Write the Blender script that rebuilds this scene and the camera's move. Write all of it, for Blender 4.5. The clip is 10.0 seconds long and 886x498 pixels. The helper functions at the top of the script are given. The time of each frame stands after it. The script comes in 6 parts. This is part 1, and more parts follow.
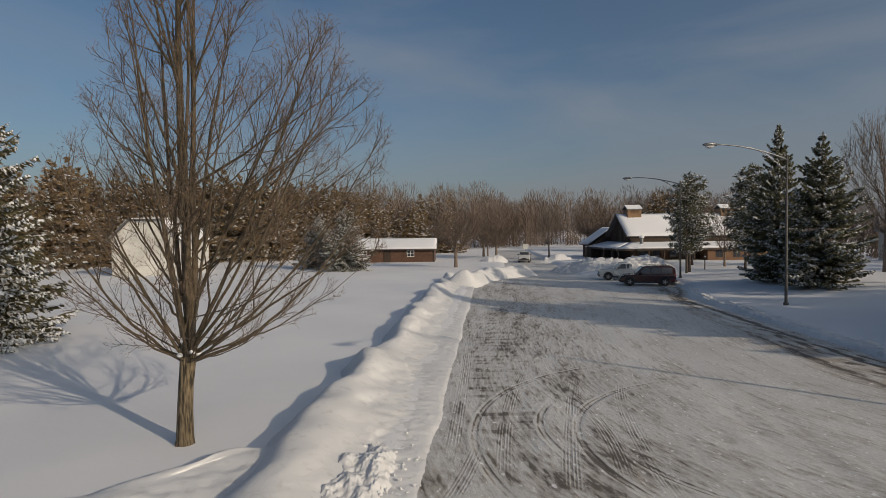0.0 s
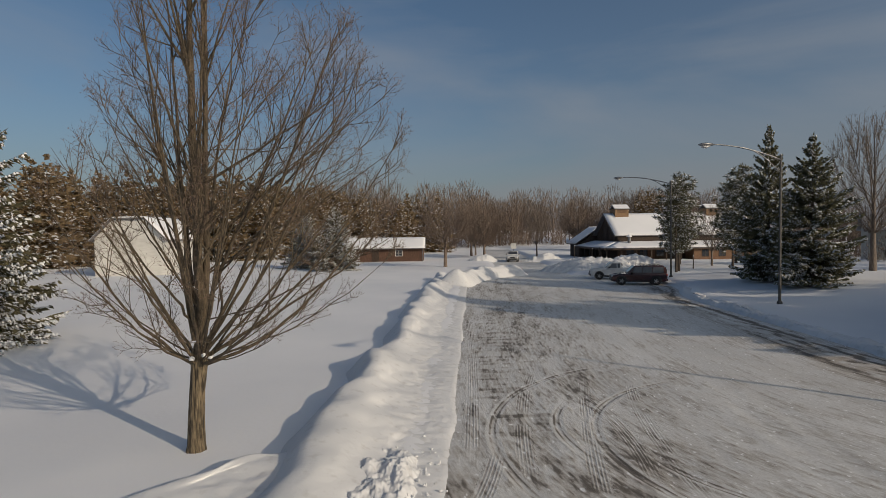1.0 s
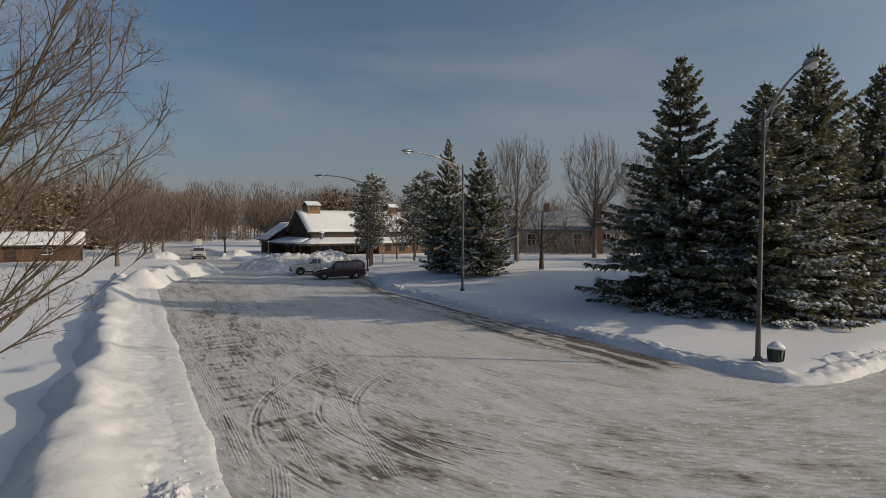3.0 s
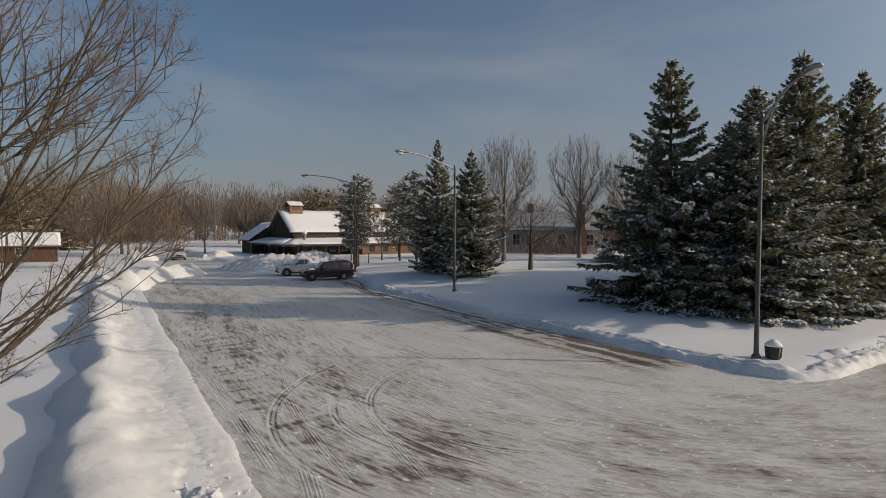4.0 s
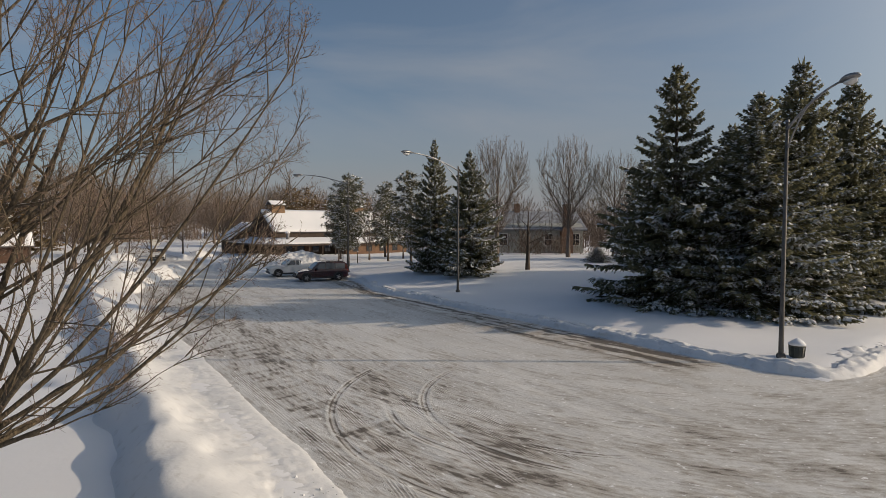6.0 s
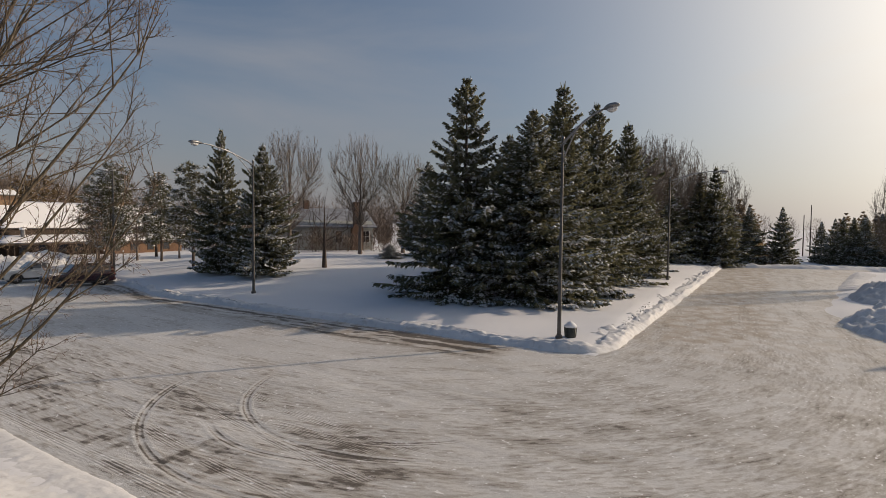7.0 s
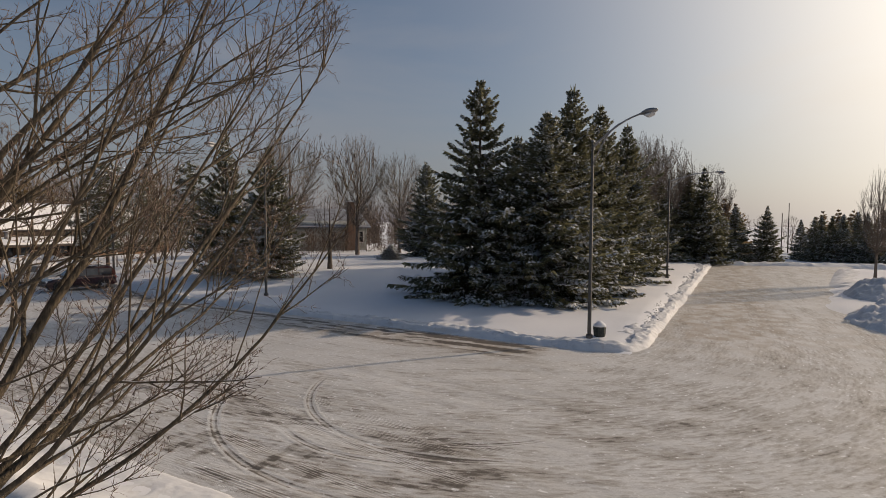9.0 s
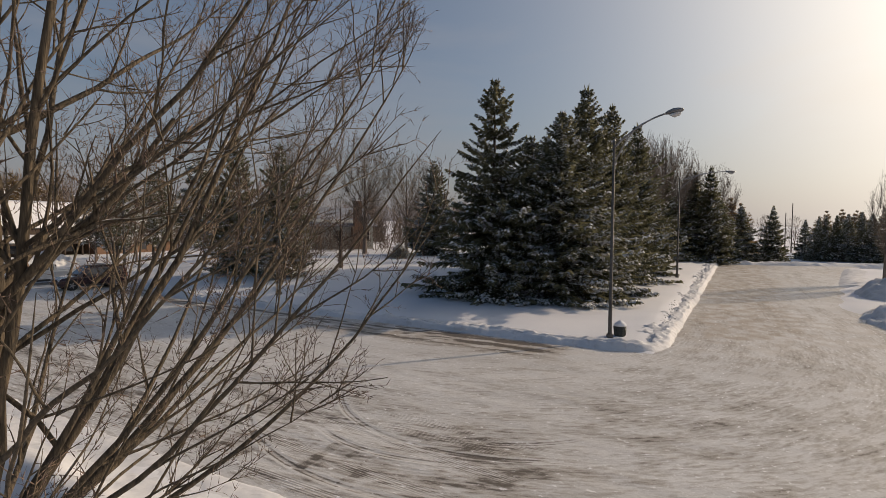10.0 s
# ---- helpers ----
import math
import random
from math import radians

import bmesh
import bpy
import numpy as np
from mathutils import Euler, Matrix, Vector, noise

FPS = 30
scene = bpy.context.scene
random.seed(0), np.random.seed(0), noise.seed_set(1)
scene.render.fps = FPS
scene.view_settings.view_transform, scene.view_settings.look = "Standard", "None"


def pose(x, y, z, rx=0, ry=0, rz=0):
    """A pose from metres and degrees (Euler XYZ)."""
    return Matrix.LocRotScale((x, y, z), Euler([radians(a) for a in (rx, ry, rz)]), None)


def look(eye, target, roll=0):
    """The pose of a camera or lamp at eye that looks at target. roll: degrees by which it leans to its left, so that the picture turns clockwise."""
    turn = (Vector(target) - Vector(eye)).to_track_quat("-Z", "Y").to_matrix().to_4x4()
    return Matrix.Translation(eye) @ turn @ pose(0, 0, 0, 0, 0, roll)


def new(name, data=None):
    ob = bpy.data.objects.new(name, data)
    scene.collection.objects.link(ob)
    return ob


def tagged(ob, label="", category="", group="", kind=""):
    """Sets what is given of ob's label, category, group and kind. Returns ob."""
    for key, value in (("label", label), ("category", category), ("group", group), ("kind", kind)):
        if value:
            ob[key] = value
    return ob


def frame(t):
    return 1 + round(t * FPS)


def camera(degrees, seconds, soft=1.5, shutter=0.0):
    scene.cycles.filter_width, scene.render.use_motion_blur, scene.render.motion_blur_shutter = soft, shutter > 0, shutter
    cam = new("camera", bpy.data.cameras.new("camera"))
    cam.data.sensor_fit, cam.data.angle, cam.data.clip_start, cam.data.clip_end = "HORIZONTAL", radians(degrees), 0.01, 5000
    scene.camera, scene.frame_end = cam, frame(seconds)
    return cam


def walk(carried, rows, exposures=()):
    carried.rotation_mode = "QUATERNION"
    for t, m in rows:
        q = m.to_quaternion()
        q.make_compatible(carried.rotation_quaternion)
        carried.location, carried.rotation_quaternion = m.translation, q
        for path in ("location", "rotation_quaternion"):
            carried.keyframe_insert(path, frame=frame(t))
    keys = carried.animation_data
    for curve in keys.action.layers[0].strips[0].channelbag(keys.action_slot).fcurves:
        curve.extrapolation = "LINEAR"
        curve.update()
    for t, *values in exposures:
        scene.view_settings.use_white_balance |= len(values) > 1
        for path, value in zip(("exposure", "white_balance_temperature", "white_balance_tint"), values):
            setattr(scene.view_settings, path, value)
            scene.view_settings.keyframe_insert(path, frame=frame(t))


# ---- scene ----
cam = camera(77.0, 10.0, 0.6)
PATH = [
    (0.0, 0.047, -0.093, 4.623, -1.36, -1.62, 0.65),
    (0.5, -0.272, 0.057, 4.623, -2.11, -1.70, 0.70),
    (1.0, -0.710, 0.182, 4.632, -3.05, -1.71, 0.62),
    (1.5, -1.189, 0.310, 4.643, -5.54, -1.82, 0.49),
    (2.0, -1.667, 0.460, 4.651, -15.35, -2.06, -0.17),
    (2.5, -2.124, 0.642, 4.656, -27.52, -2.23, -0.34),
    (3.0, -2.557, 0.859, 4.661, -35.13, -2.26, -0.19),
    (3.2, -2.725, 0.955, 4.663, -36.35, -2.26, -0.19),
    (4.3, -3.631, 1.585, 4.694, -37.58, -2.22, -0.22),
    (4.5, -3.798, 1.716, 4.704, -37.72, -2.21, -0.24),
    (5.0, -4.225, 2.065, 4.736, -38.14, -2.33, -0.10),
    (5.2, -4.399, 2.213, 4.752, -38.75, -2.34, -0.12),
    (6.3, -5.384, 3.106, 4.859, -42.96, -2.45, -0.28),
    (6.5, -5.561, 3.284, 4.881, -47.85, -2.53, -0.38),
    (7.0, -5.992, 3.747, 4.934, -62.80, -2.60, -0.61),
    (7.5, -6.387, 4.236, 4.983, -65.14, -2.59, -0.43),
    (8.0, -6.731, 4.746, 5.022, -65.16, -2.61, -0.44),
    (8.5, -7.016, 5.265, 5.048, -65.17, -2.70, -0.42),
    (9.0, -7.243, 5.773, 5.062, -65.25, -2.71, -0.37),
    (9.5, -7.435, 6.240, 5.067, -65.35, -2.74, -0.44),
    (10.0, -7.643, 6.620, 5.074, -65.34, -2.83, -0.49),
]
EXPOSURES = [(0.0, -0.25, 6600, 8), (2.0, -0.22, 6540, 7), (5.0, 0.07, 6650, 8), (6.5, 0.10, 6850, 10), (7.0, 0.04, 6960, 12), (7.5, -0.03, 7010, 12), (9.5, -0.02, 7040, 13), (10.0, 0.05, 7050, 13)]
walk(cam, [(t, pose(x, y, z, 90 + p, r, yaw)) for t, x, y, z, yaw, p, r in PATH], EXPOSURES)

# ---- light: low winter sun, clear sky with thin cloud ----
SUN_AZ, SUN_EL = 131.0, 21.0          # degrees clockwise from +y, and above the horizon
SUN_TO = Vector((math.sin(radians(SUN_AZ)) * math.cos(radians(SUN_EL)),
                 math.cos(radians(SUN_AZ)) * math.cos(radians(SUN_EL)), math.sin(radians(SUN_EL))))
world = bpy.data.worlds.new("sky")
scene.world = world
world.use_nodes = True
wn, wl = world.node_tree.nodes, world.node_tree.links
wn.clear()
w_out, w_bg, w_sky = wn.new("ShaderNodeOutputWorld"), wn.new("ShaderNodeBackground"), wn.new("ShaderNodeTexSky")
w_sky.sky_type, w_sky.sun_disc = "NISHITA", False
w_sky.sun_elevation, w_sky.sun_rotation = radians(SUN_EL), radians(SUN_AZ)
w_sky.air_density, w_sky.dust_density, w_sky.ozone_density, w_sky.altitude = 1.1, 0.9, 3.2, 200
w_co, w_map, w_noise, w_ramp = wn.new("ShaderNodeTexCoord"), wn.new("ShaderNodeMapping"), wn.new("ShaderNodeTexNoise"), wn.new("ShaderNodeValToRGB")
w_mix = wn.new("ShaderNodeMix")
w_mix.data_type = "RGBA"
w_map.inputs["Scale"].default_value = (1.2, 1.2, 4.5)
w_map.inputs["Rotation"].default_value = (0.25, 0.1, 0.6)
w_noise.inputs["Scale"].default_value, w_noise.inputs["Detail"].default_value, w_noise.inputs["Distortion"].default_value = 1.3, 7.0, 0.5
w_ramp.color_ramp.elements[0].position, w_ramp.color_ramp.elements[1].position = 0.47, 0.70
w_ramp.color_ramp.elements[0].color, w_ramp.color_ramp.elements[1].color = (0.0, 0.0, 0.0, 1), (0.40, 0.40, 0.40, 1)
wl.new(w_co.outputs["Generated"], w_map.inputs["Vector"])
wl.new(w_map.outputs["Vector"], w_noise.inputs["Vector"])
wl.new(w_noise.outputs["Fac"], w_ramp.inputs["Fac"])
wl.new(w_sky.outputs["Color"], w_mix.inputs["A"])
w_mix.inputs["B"].default_value = (4.75, 4.58, 4.85, 1)
# thin cloud round the sun scatters its light forward
w_dot, w_pow, w_glow, w_unit = wn.new("ShaderNodeVectorMath"), wn.new("ShaderNodeMath"), wn.new("ShaderNodeMix"), wn.new("ShaderNodeVectorMath")
w_unit.operation, w_dot.operation, w_pow.operation = "NORMALIZE", "DOT_PRODUCT", "POWER"
w_pow.use_clamp = True
w_dot.inputs[1].default_value, w_pow.inputs[1].default_value = SUN_TO, 6.5
w_pos = wn.new("ShaderNodeMath")
w_pos.operation, w_pos.inputs[1].default_value = "MAXIMUM", 0.0
w_glow.data_type = "RGBA"
wl.new(w_co.outputs["Generated"], w_unit.inputs[0])
wl.new(w_unit.outputs["Vector"], w_dot.inputs[0])
wl.new(w_dot.outputs["Value"], w_pos.inputs[0])
wl.new(w_pos.outputs[0], w_pow.inputs[0])
wl.new(w_pow.outputs[0], w_glow.inputs["Factor"])
# the veil of cloud thickens towards the sun
w_half, w_sq, w_veil = wn.new("ShaderNodeMath"), wn.new("ShaderNodeMath"), wn.new("ShaderNodeMath")
w_half.operation, w_sq.operation, w_veil.operation = "MULTIPLY_ADD", "POWER", "MULTIPLY_ADD"
w_half.inputs[1].default_value, w_half.inputs[2].default_value = 0.5, 0.5
w_sq.inputs[1].default_value, w_veil.inputs[1].default_value = 2.0, 0.46
wl.new(w_dot.outputs["Value"], w_half.inputs[0])
wl.new(w_half.outputs[0], w_sq.inputs[0])
wl.new(w_sq.outputs[0], w_veil.inputs[0])
wl.new(w_ramp.outputs["Color"], w_veil.inputs[2])
w_high, w_clear, w_cover = wn.new("ShaderNodeSeparateXYZ"), wn.new("ShaderNodeMapRange"), wn.new("ShaderNodeMath")
w_clear.inputs["From Min"].default_value, w_clear.inputs["From Max"].default_value = 0.45, 0.80   # clear blue overhead
w_clear.inputs["To Min"].default_value, w_clear.inputs["To Max"].default_value = 1.0, 0.0
w_cover.operation = "MULTIPLY"
wl.new(w_unit.outputs["Vector"], w_high.inputs[0])
wl.new(w_high.outputs["Z"], w_clear.inputs["Value"])
wl.new(w_veil.outputs[0], w_cover.inputs[0])
wl.new(w_clear.outputs["Result"], w_cover.inputs[1])
wl.new(w_cover.outputs[0], w_mix.inputs["Factor"])
w_sep, w_abs, w_inv, w_hpow, w_haze = (wn.new("ShaderNodeSeparateXYZ"), wn.new("ShaderNodeMath"), wn.new("ShaderNodeMath"), wn.new("ShaderNodeMath"), wn.new("ShaderNodeMix"))
w_abs.operation, w_inv.operation, w_hpow.operation, w_haze.data_type = "ABSOLUTE", "SUBTRACT", "POWER", "RGBA"
w_inv.inputs[0].default_value, w_hpow.inputs[1].default_value = 0.82, 6.0
w_inv.use_clamp = True
wl.new(w_unit.outputs["Vector"], w_sep.inputs[0])
wl.new(w_sep.outputs["Z"], w_abs.inputs[0])
wl.new(w_abs.outputs[0], w_inv.inputs[1])
wl.new(w_inv.outputs[0], w_hpow.inputs[0])
w_scale = wn.new("ShaderNodeMath")
w_scale.operation, w_scale.inputs[1].default_value = "MULTIPLY", 3.2
wl.new(w_hpow.outputs[0], w_scale.inputs[0])
wl.new(w_scale.outputs[0], w_haze.inputs["Factor"])
wl.new(w_mix.outputs["Result"], w_haze.inputs["A"])
w_haze.inputs["B"].default_value = (3.62, 3.22, 3.45, 1)
wl.new(w_haze.outputs["Result"], w_glow.inputs["A"])
w_glow.inputs["B"].default_value = (27.5, 23.6, 19.6, 1)
w_tint = wn.new("ShaderNodeMix")
w_tint.data_type, w_tint.blend_type = "RGBA", "MULTIPLY"
w_tint.inputs["Factor"].default_value, w_tint.inputs["B"].default_value = 1.0, (0.90, 0.985, 1.04, 1)
wl.new(w_glow.outputs["Result"], w_tint.inputs["A"])
wl.new(w_tint.outputs["Result"], w_bg.inputs["Color"])
w_bg.inputs["Strength"].default_value = 0.071
wl.new(w_bg.outputs["Background"], w_out.inputs["Surface"])

sun = new("sun", bpy.data.lights.new("sun", "SUN"))
sun.data.energy, sun.data.angle, sun.data.color = 2.85, radians(0.6), (1.0, 0.83, 0.64)
sun.matrix_world = look(SUN_TO * 200, (0, 0, 0))

# ---- materials ----


def node(nt, kind, values=None, **settings):
    n = nt.nodes.new(kind)
    for key, value in settings.items():
        setattr(n, key, value)
    for key, value in (values or {}).items():
        n.inputs[key].default_value = value
    return n


def ramp_node(nt, fac, stops):
    n = nt.nodes.new("ShaderNodeValToRGB")
    els = n.color_ramp.elements
    while len(els) < len(stops):
        els.new(0.5)
    for el, (at, c) in zip(els, stops):
        el.position, el.color = at, (*c, 1) if len(c) == 3 else c
    nt.links.new(fac, n.inputs["Fac"])
    return n


def start_material(name):
    m = bpy.data.materials.new(name)
    m.use_nodes = True
    return m, m.node_tree, m.node_tree.nodes["Principled BSDF"]


def mixed(nt, fac, a, b):
    n = nt.nodes.new("ShaderNodeMix")
    n.data_type = "RGBA"
    for value, socket in ((fac, n.inputs["Factor"]), (a, n.inputs["A"]), (b, n.inputs["B"])):
        if isinstance(value, (tuple, float, int)):
            socket.default_value = (*value, 1) if isinstance(value, tuple) else value
        else:
            nt.links.new(value, socket)
    return n.outputs["Result"]


def noise_out(nt, scale, detail=4.0, stretch=(1, 1, 1), turn=0.0, space="Object"):
    co = node(nt, "ShaderNodeTexCoord")
    mp = node(nt, "ShaderNodeMapping", {"Scale": stretch, "Rotation": (0, 0, turn)})
    n = node(nt, "ShaderNodeTexNoise", {"Scale": scale, "Detail": detail})
    nt.links.new(co.outputs[space], mp.inputs["Vector"])
    nt.links.new(mp.outputs["Vector"], n.inputs["Vector"])
    return n.outputs["Fac"]


def bumped(nt, bsdf, height, strength, distance):
    b = node(nt, "ShaderNodeBump", {"Strength": strength, "Distance": distance})
    nt.links.new(height, b.inputs["Height"])
    nt.links.new(b.outputs["Normal"], bsdf.inputs["Normal"])


def surface(name, low, high, scale=6.0, rough=0.8, metal=0.0, bump=0.2, depth=0.01, stretch=(1, 1, 1), coat=0.0):
    """A two-tone weathered surface with coarse stains and fine grain."""
    m, nt, bsdf = start_material(name)
    fine = noise_out(nt, scale, 6.0, stretch)
    coarse = noise_out(nt, scale * 0.13, 3.0)
    r = ramp_node(nt, fine, [(0.3, low), (0.7, high)])
    r2 = ramp_node(nt, coarse, [(0.35, (0.78, 0.78, 0.78)), (0.65, (1.0, 1.0, 1.0))])
    mul = nt.nodes.new("ShaderNodeMix")
    mul.data_type, mul.blend_type = "RGBA", "MULTIPLY"
    mul.inputs["Factor"].default_value = 1.0
    nt.links.new(r.outputs["Color"], mul.inputs["A"])
    nt.links.new(r2.outputs["Color"], mul.inputs["B"])
    nt.links.new(mul.outputs["Result"], bsdf.inputs["Base Color"])
    bsdf.inputs["Roughness"].default_value, bsdf.inputs["Metallic"].default_value = rough, metal
    bsdf.inputs["Coat Weight"].default_value = coat
    if bump:
        bumped(nt, bsdf, fine, bump, depth)
    return m


def snow_material(name, low, high, grain=9.0, bump=0.5, depth=0.03, dirt=0.0):
    m, nt, bsdf = start_material(name)
    fine, mid, wide = noise_out(nt, grain, 6.0), noise_out(nt, 1.3, 4.0), noise_out(nt, 0.12, 3.0)
    r = ramp_node(nt, wide, [(0.35, low), (0.65, high)])
    colour = r.outputs["Color"]
    if dirt:
        spots = ramp_node(nt, noise_out(nt, grain * 0.7, 8.0), [(0.56, (0, 0, 0)), (0.72, (dirt, dirt, dirt))])
        colour = mixed(nt, spots.outputs["Color"], colour, (0.28, 0.25, 0.22))
    nt.links.new(colour, bsdf.inputs["Base Color"])
    bsdf.inputs["Roughness"].default_value = 0.75
    bsdf.inputs["Specular IOR Level"].default_value = 0.25
    add = node(nt, "ShaderNodeMath", operation="MULTIPLY_ADD")
    add.inputs[1].default_value = 0.35
    nt.links.new(fine, add.inputs[0])
    nt.links.new(mid, add.inputs[2])
    bumped(nt, bsdf, add.outputs[0], bump, depth)
    return m


def needle_material(name, cover, green_a, green_b):
    """Conifer needles with snow lying on what faces upward."""
    m, nt, bsdf = start_material(name)
    tone = ramp_node(nt, noise_out(nt, 1.7, 5.0), [(0.3, green_a), (0.7, green_b)])
    geo = node(nt, "ShaderNodeNewGeometry")
    sep = node(nt, "ShaderNodeSeparateXYZ")
    nt.links.new(geo.outputs["Normal"], sep.inputs[0])
    patches = node(nt, "ShaderNodeMath", operation="MULTIPLY_ADD")
    patches.inputs[1].default_value, patches.inputs[2].default_value = 3.0, -1.5
    blend = node(nt, "ShaderNodeMix", {"Factor": 0.55})
    nt.links.new(noise_out(nt, 9.0, 5.0, (1, 1, 1.6)), blend.inputs["A"])
    nt.links.new(noise_out(nt, 0.9, 3.0), blend.inputs["B"])
    nt.links.new(blend.outputs["Result"], patches.inputs[0])
    total = node(nt, "ShaderNodeMath", operation="ADD")
    nt.links.new(sep.outputs["Z"], total.inputs[0])
    nt.links.new(patches.outputs[0], total.inputs[1])
    mask = ramp_node(nt, total.outputs[0], [(1.0 - cover, (0, 0, 0)), (min(1.0, 1.12 - cover), (1, 1, 1))])
    colour = mixed(nt, mask.outputs["Color"], tone.outputs["Color"], (0.78, 0.79, 0.82))
    nt.links.new(colour, bsdf.inputs["Base Color"])
    bsdf.inputs["Roughness"].default_value = 0.75
    bsdf.inputs["Specular IOR Level"].default_value = 0.2
    thin, both, out = node(nt, "ShaderNodeBsdfTranslucent"), node(nt, "ShaderNodeMixShader", {"Fac": 0.38}), nt.nodes["Material Output"]
    nt.links.new(colour, thin.inputs["Color"])
    nt.links.new(bsdf.outputs[0], both.inputs[1])
    nt.links.new(thin.outputs[0], both.inputs[2])
    nt.links.new(both.outputs[0], out.inputs["Surface"])
    return m


def bark_material(name, low, high, cover=0.0, furrow=0.0):
    """Bark; furrow deepens the dark upright cracks between its ridges."""
    m, nt, bsdf = start_material(name)
    grain = noise_out(nt, 9.0, 8.0, (3, 3, 0.5))
    tone = ramp_node(nt, grain, [(0.3, low), (0.72, high)])
    colour = tone.outputs["Color"]
    if furrow:
        cracks = noise_out(nt, 7.0, 5.0, (3.2, 3.2, 0.28))
        line = ramp_node(nt, cracks, [(0.40, (furrow, furrow, furrow)), (0.52, (0, 0, 0))]).outputs["Color"]
        colour = mixed(nt, line, colour, tuple(0.28 * c for c in low))
        grain = cracks
    if cover:
        geo = node(nt, "ShaderNodeNewGeometry")
        sep = node(nt, "ShaderNodeSeparateXYZ")
        nt.links.new(geo.outputs["Normal"], sep.inputs[0])
        both = node(nt, "ShaderNodeMath", operation="MULTIPLY")
        nt.links.new(sep.outputs["Z"], both.inputs[0])
        nt.links.new(noise_out(nt, 2.3, 4.0), both.inputs[1])
        mask = ramp_node(nt, both.outputs[0], [(0.56 - cover, (0, 0, 0)), (0.64 - cover, (1, 1, 1))])
        colour = mixed(nt, mask.outputs["Color"], colour, (0.8, 0.8, 0.82))
    nt.links.new(colour, bsdf.inputs["Base Color"])
    bsdf.inputs["Roughness"].default_value = 0.85
    bumped(nt, bsdf, grain, 1.0, 0.06 if furrow else 0.04)
    return m


def glass_material(name, tint):
    m, nt, bsdf = start_material(name)
    nt.links.new(ramp_node(nt, noise_out(nt, 3.0), [(0.3, tint), (0.7, tuple(1.4 * c for c in tint))]).outputs["Color"], bsdf.inputs["Base Color"])
    bsdf.inputs["Roughness"].default_value, bsdf.inputs["Coat Weight"].default_value = 0.06, 0.6
    return m


def road_material():
    """Packed snow with bare, wet asphalt showing where 'wear' is high and sand where 'sand' is."""
    m, nt, bsdf = start_material("packed_snow_road")
    wear_shade = node(nt, "ShaderNodeAttribute", attribute_name="wear_shade").outputs["Fac"]
    sand = node(nt, "ShaderNodeAttribute", attribute_name="sand").outputs["Fac"]
    rough_zone = node(nt, "ShaderNodeAttribute", attribute_name="scuffed").outputs["Fac"]
    flow = node(nt, "ShaderNodeAttribute", attribute_name="flow").outputs["Vector"]

    def along(scale, detail, stretch, shift=0.0):
        """Noise drawn out along the way that the ploughs and cars go."""
        mp = node(nt, "ShaderNodeMapping", {"Scale": (1.0, stretch, 1.0), "Location": (shift, shift, 0)})
        n = node(nt, "ShaderNodeTexNoise", {"Scale": scale, "Detail": detail})
        nt.links.new(flow, mp.inputs["Vector"])
        nt.links.new(mp.outputs["Vector"], n.inputs["Vector"])
        return n.outputs["Fac"]

    streak = along(7.5, 9.0, 0.13)
    rake = along(11.0, 8.0, 0.20, 3.0)
    grit = noise_out(nt, 30.0, 7.0)
    patch = along(1.7, 9.0, 0.20, 7.0)

    def weighed(a, k, b):
        n = node(nt, "ShaderNodeMath", operation="MULTIPLY_ADD")
        n.inputs[1].default_value = k
        nt.links.new(a, n.inputs[0])
        nt.links.new(b, n.inputs[2])
        return n.outputs[0]

    texture = weighed(patch, 0.65, weighed(grit, 0.25, weighed(rake, 0.60, weighed(streak, -0.50, streak))))          # about 1.0 in the mean
    turn_d = node(nt, "ShaderNodeAttribute", attribute_name="turn_d").outputs["Fac"]
    turn_m = node(nt, "ShaderNodeAttribute", attribute_name="turn_m").outputs["Fac"]
    track_d = node(nt, "ShaderNodeAttribute", attribute_name="track_d").outputs["Fac"]
    track_m = node(nt, "ShaderNodeAttribute", attribute_name="track_m").outputs["Fac"]

    def times(a, b):
        n = node(nt, "ShaderNodeMath", operation="MULTIPLY")
        nt.links.new(a, n.inputs[0])
        nt.links.new(b, n.inputs[1])
        return n.outputs[0]

    def profile(d, stops):
        """A mark's cross-section: 0.5 leaves the road as it is, more is bare, less is snow."""
        n = node(nt, "ShaderNodeMath", operation="ABSOLUTE")
        nt.links.new(d, n.inputs[0])
        shape = ramp_node(nt, n.outputs[0], [(at, (v, v, v)) for at, v in stops]).outputs["Color"]
        off = node(nt, "ShaderNodeMath", operation="SUBTRACT")
        off.inputs[1].default_value = 0.5
        nt.links.new(shape, off.inputs[0])
        return off.outputs[0]

    turn = times(turn_m, profile(turn_d, [(0.0, 0.40), (0.03, 0.5), (0.045, 0.92), (0.075, 0.92), (0.10, 0.08), (0.14, 0.12), (0.18, 0.5)]))
    track = times(track_m, profile(track_d, [(0.0, 0.9), (0.02, 0.9), (0.035, 0.25), (0.05, 0.3), (0.065, 0.85), (0.085, 0.85), (0.10, 0.25), (0.115, 0.3), (0.13, 0.8), (0.15, 0.8), (0.17, 0.3), (0.2, 0.5)]))
    middle = node(nt, "ShaderNodeMath", operation="SUBTRACT")
    middle.inputs[1].default_value = 1.0
    nt.links.new(texture, middle.inputs[0])
    swing = node(nt, "ShaderNodeMath", operation="MULTIPLY_ADD")
    swing.inputs[1].default_value, swing.inputs[2].default_value = 1.0, 1.45
    nt.links.new(rough_zone, swing.inputs[0])
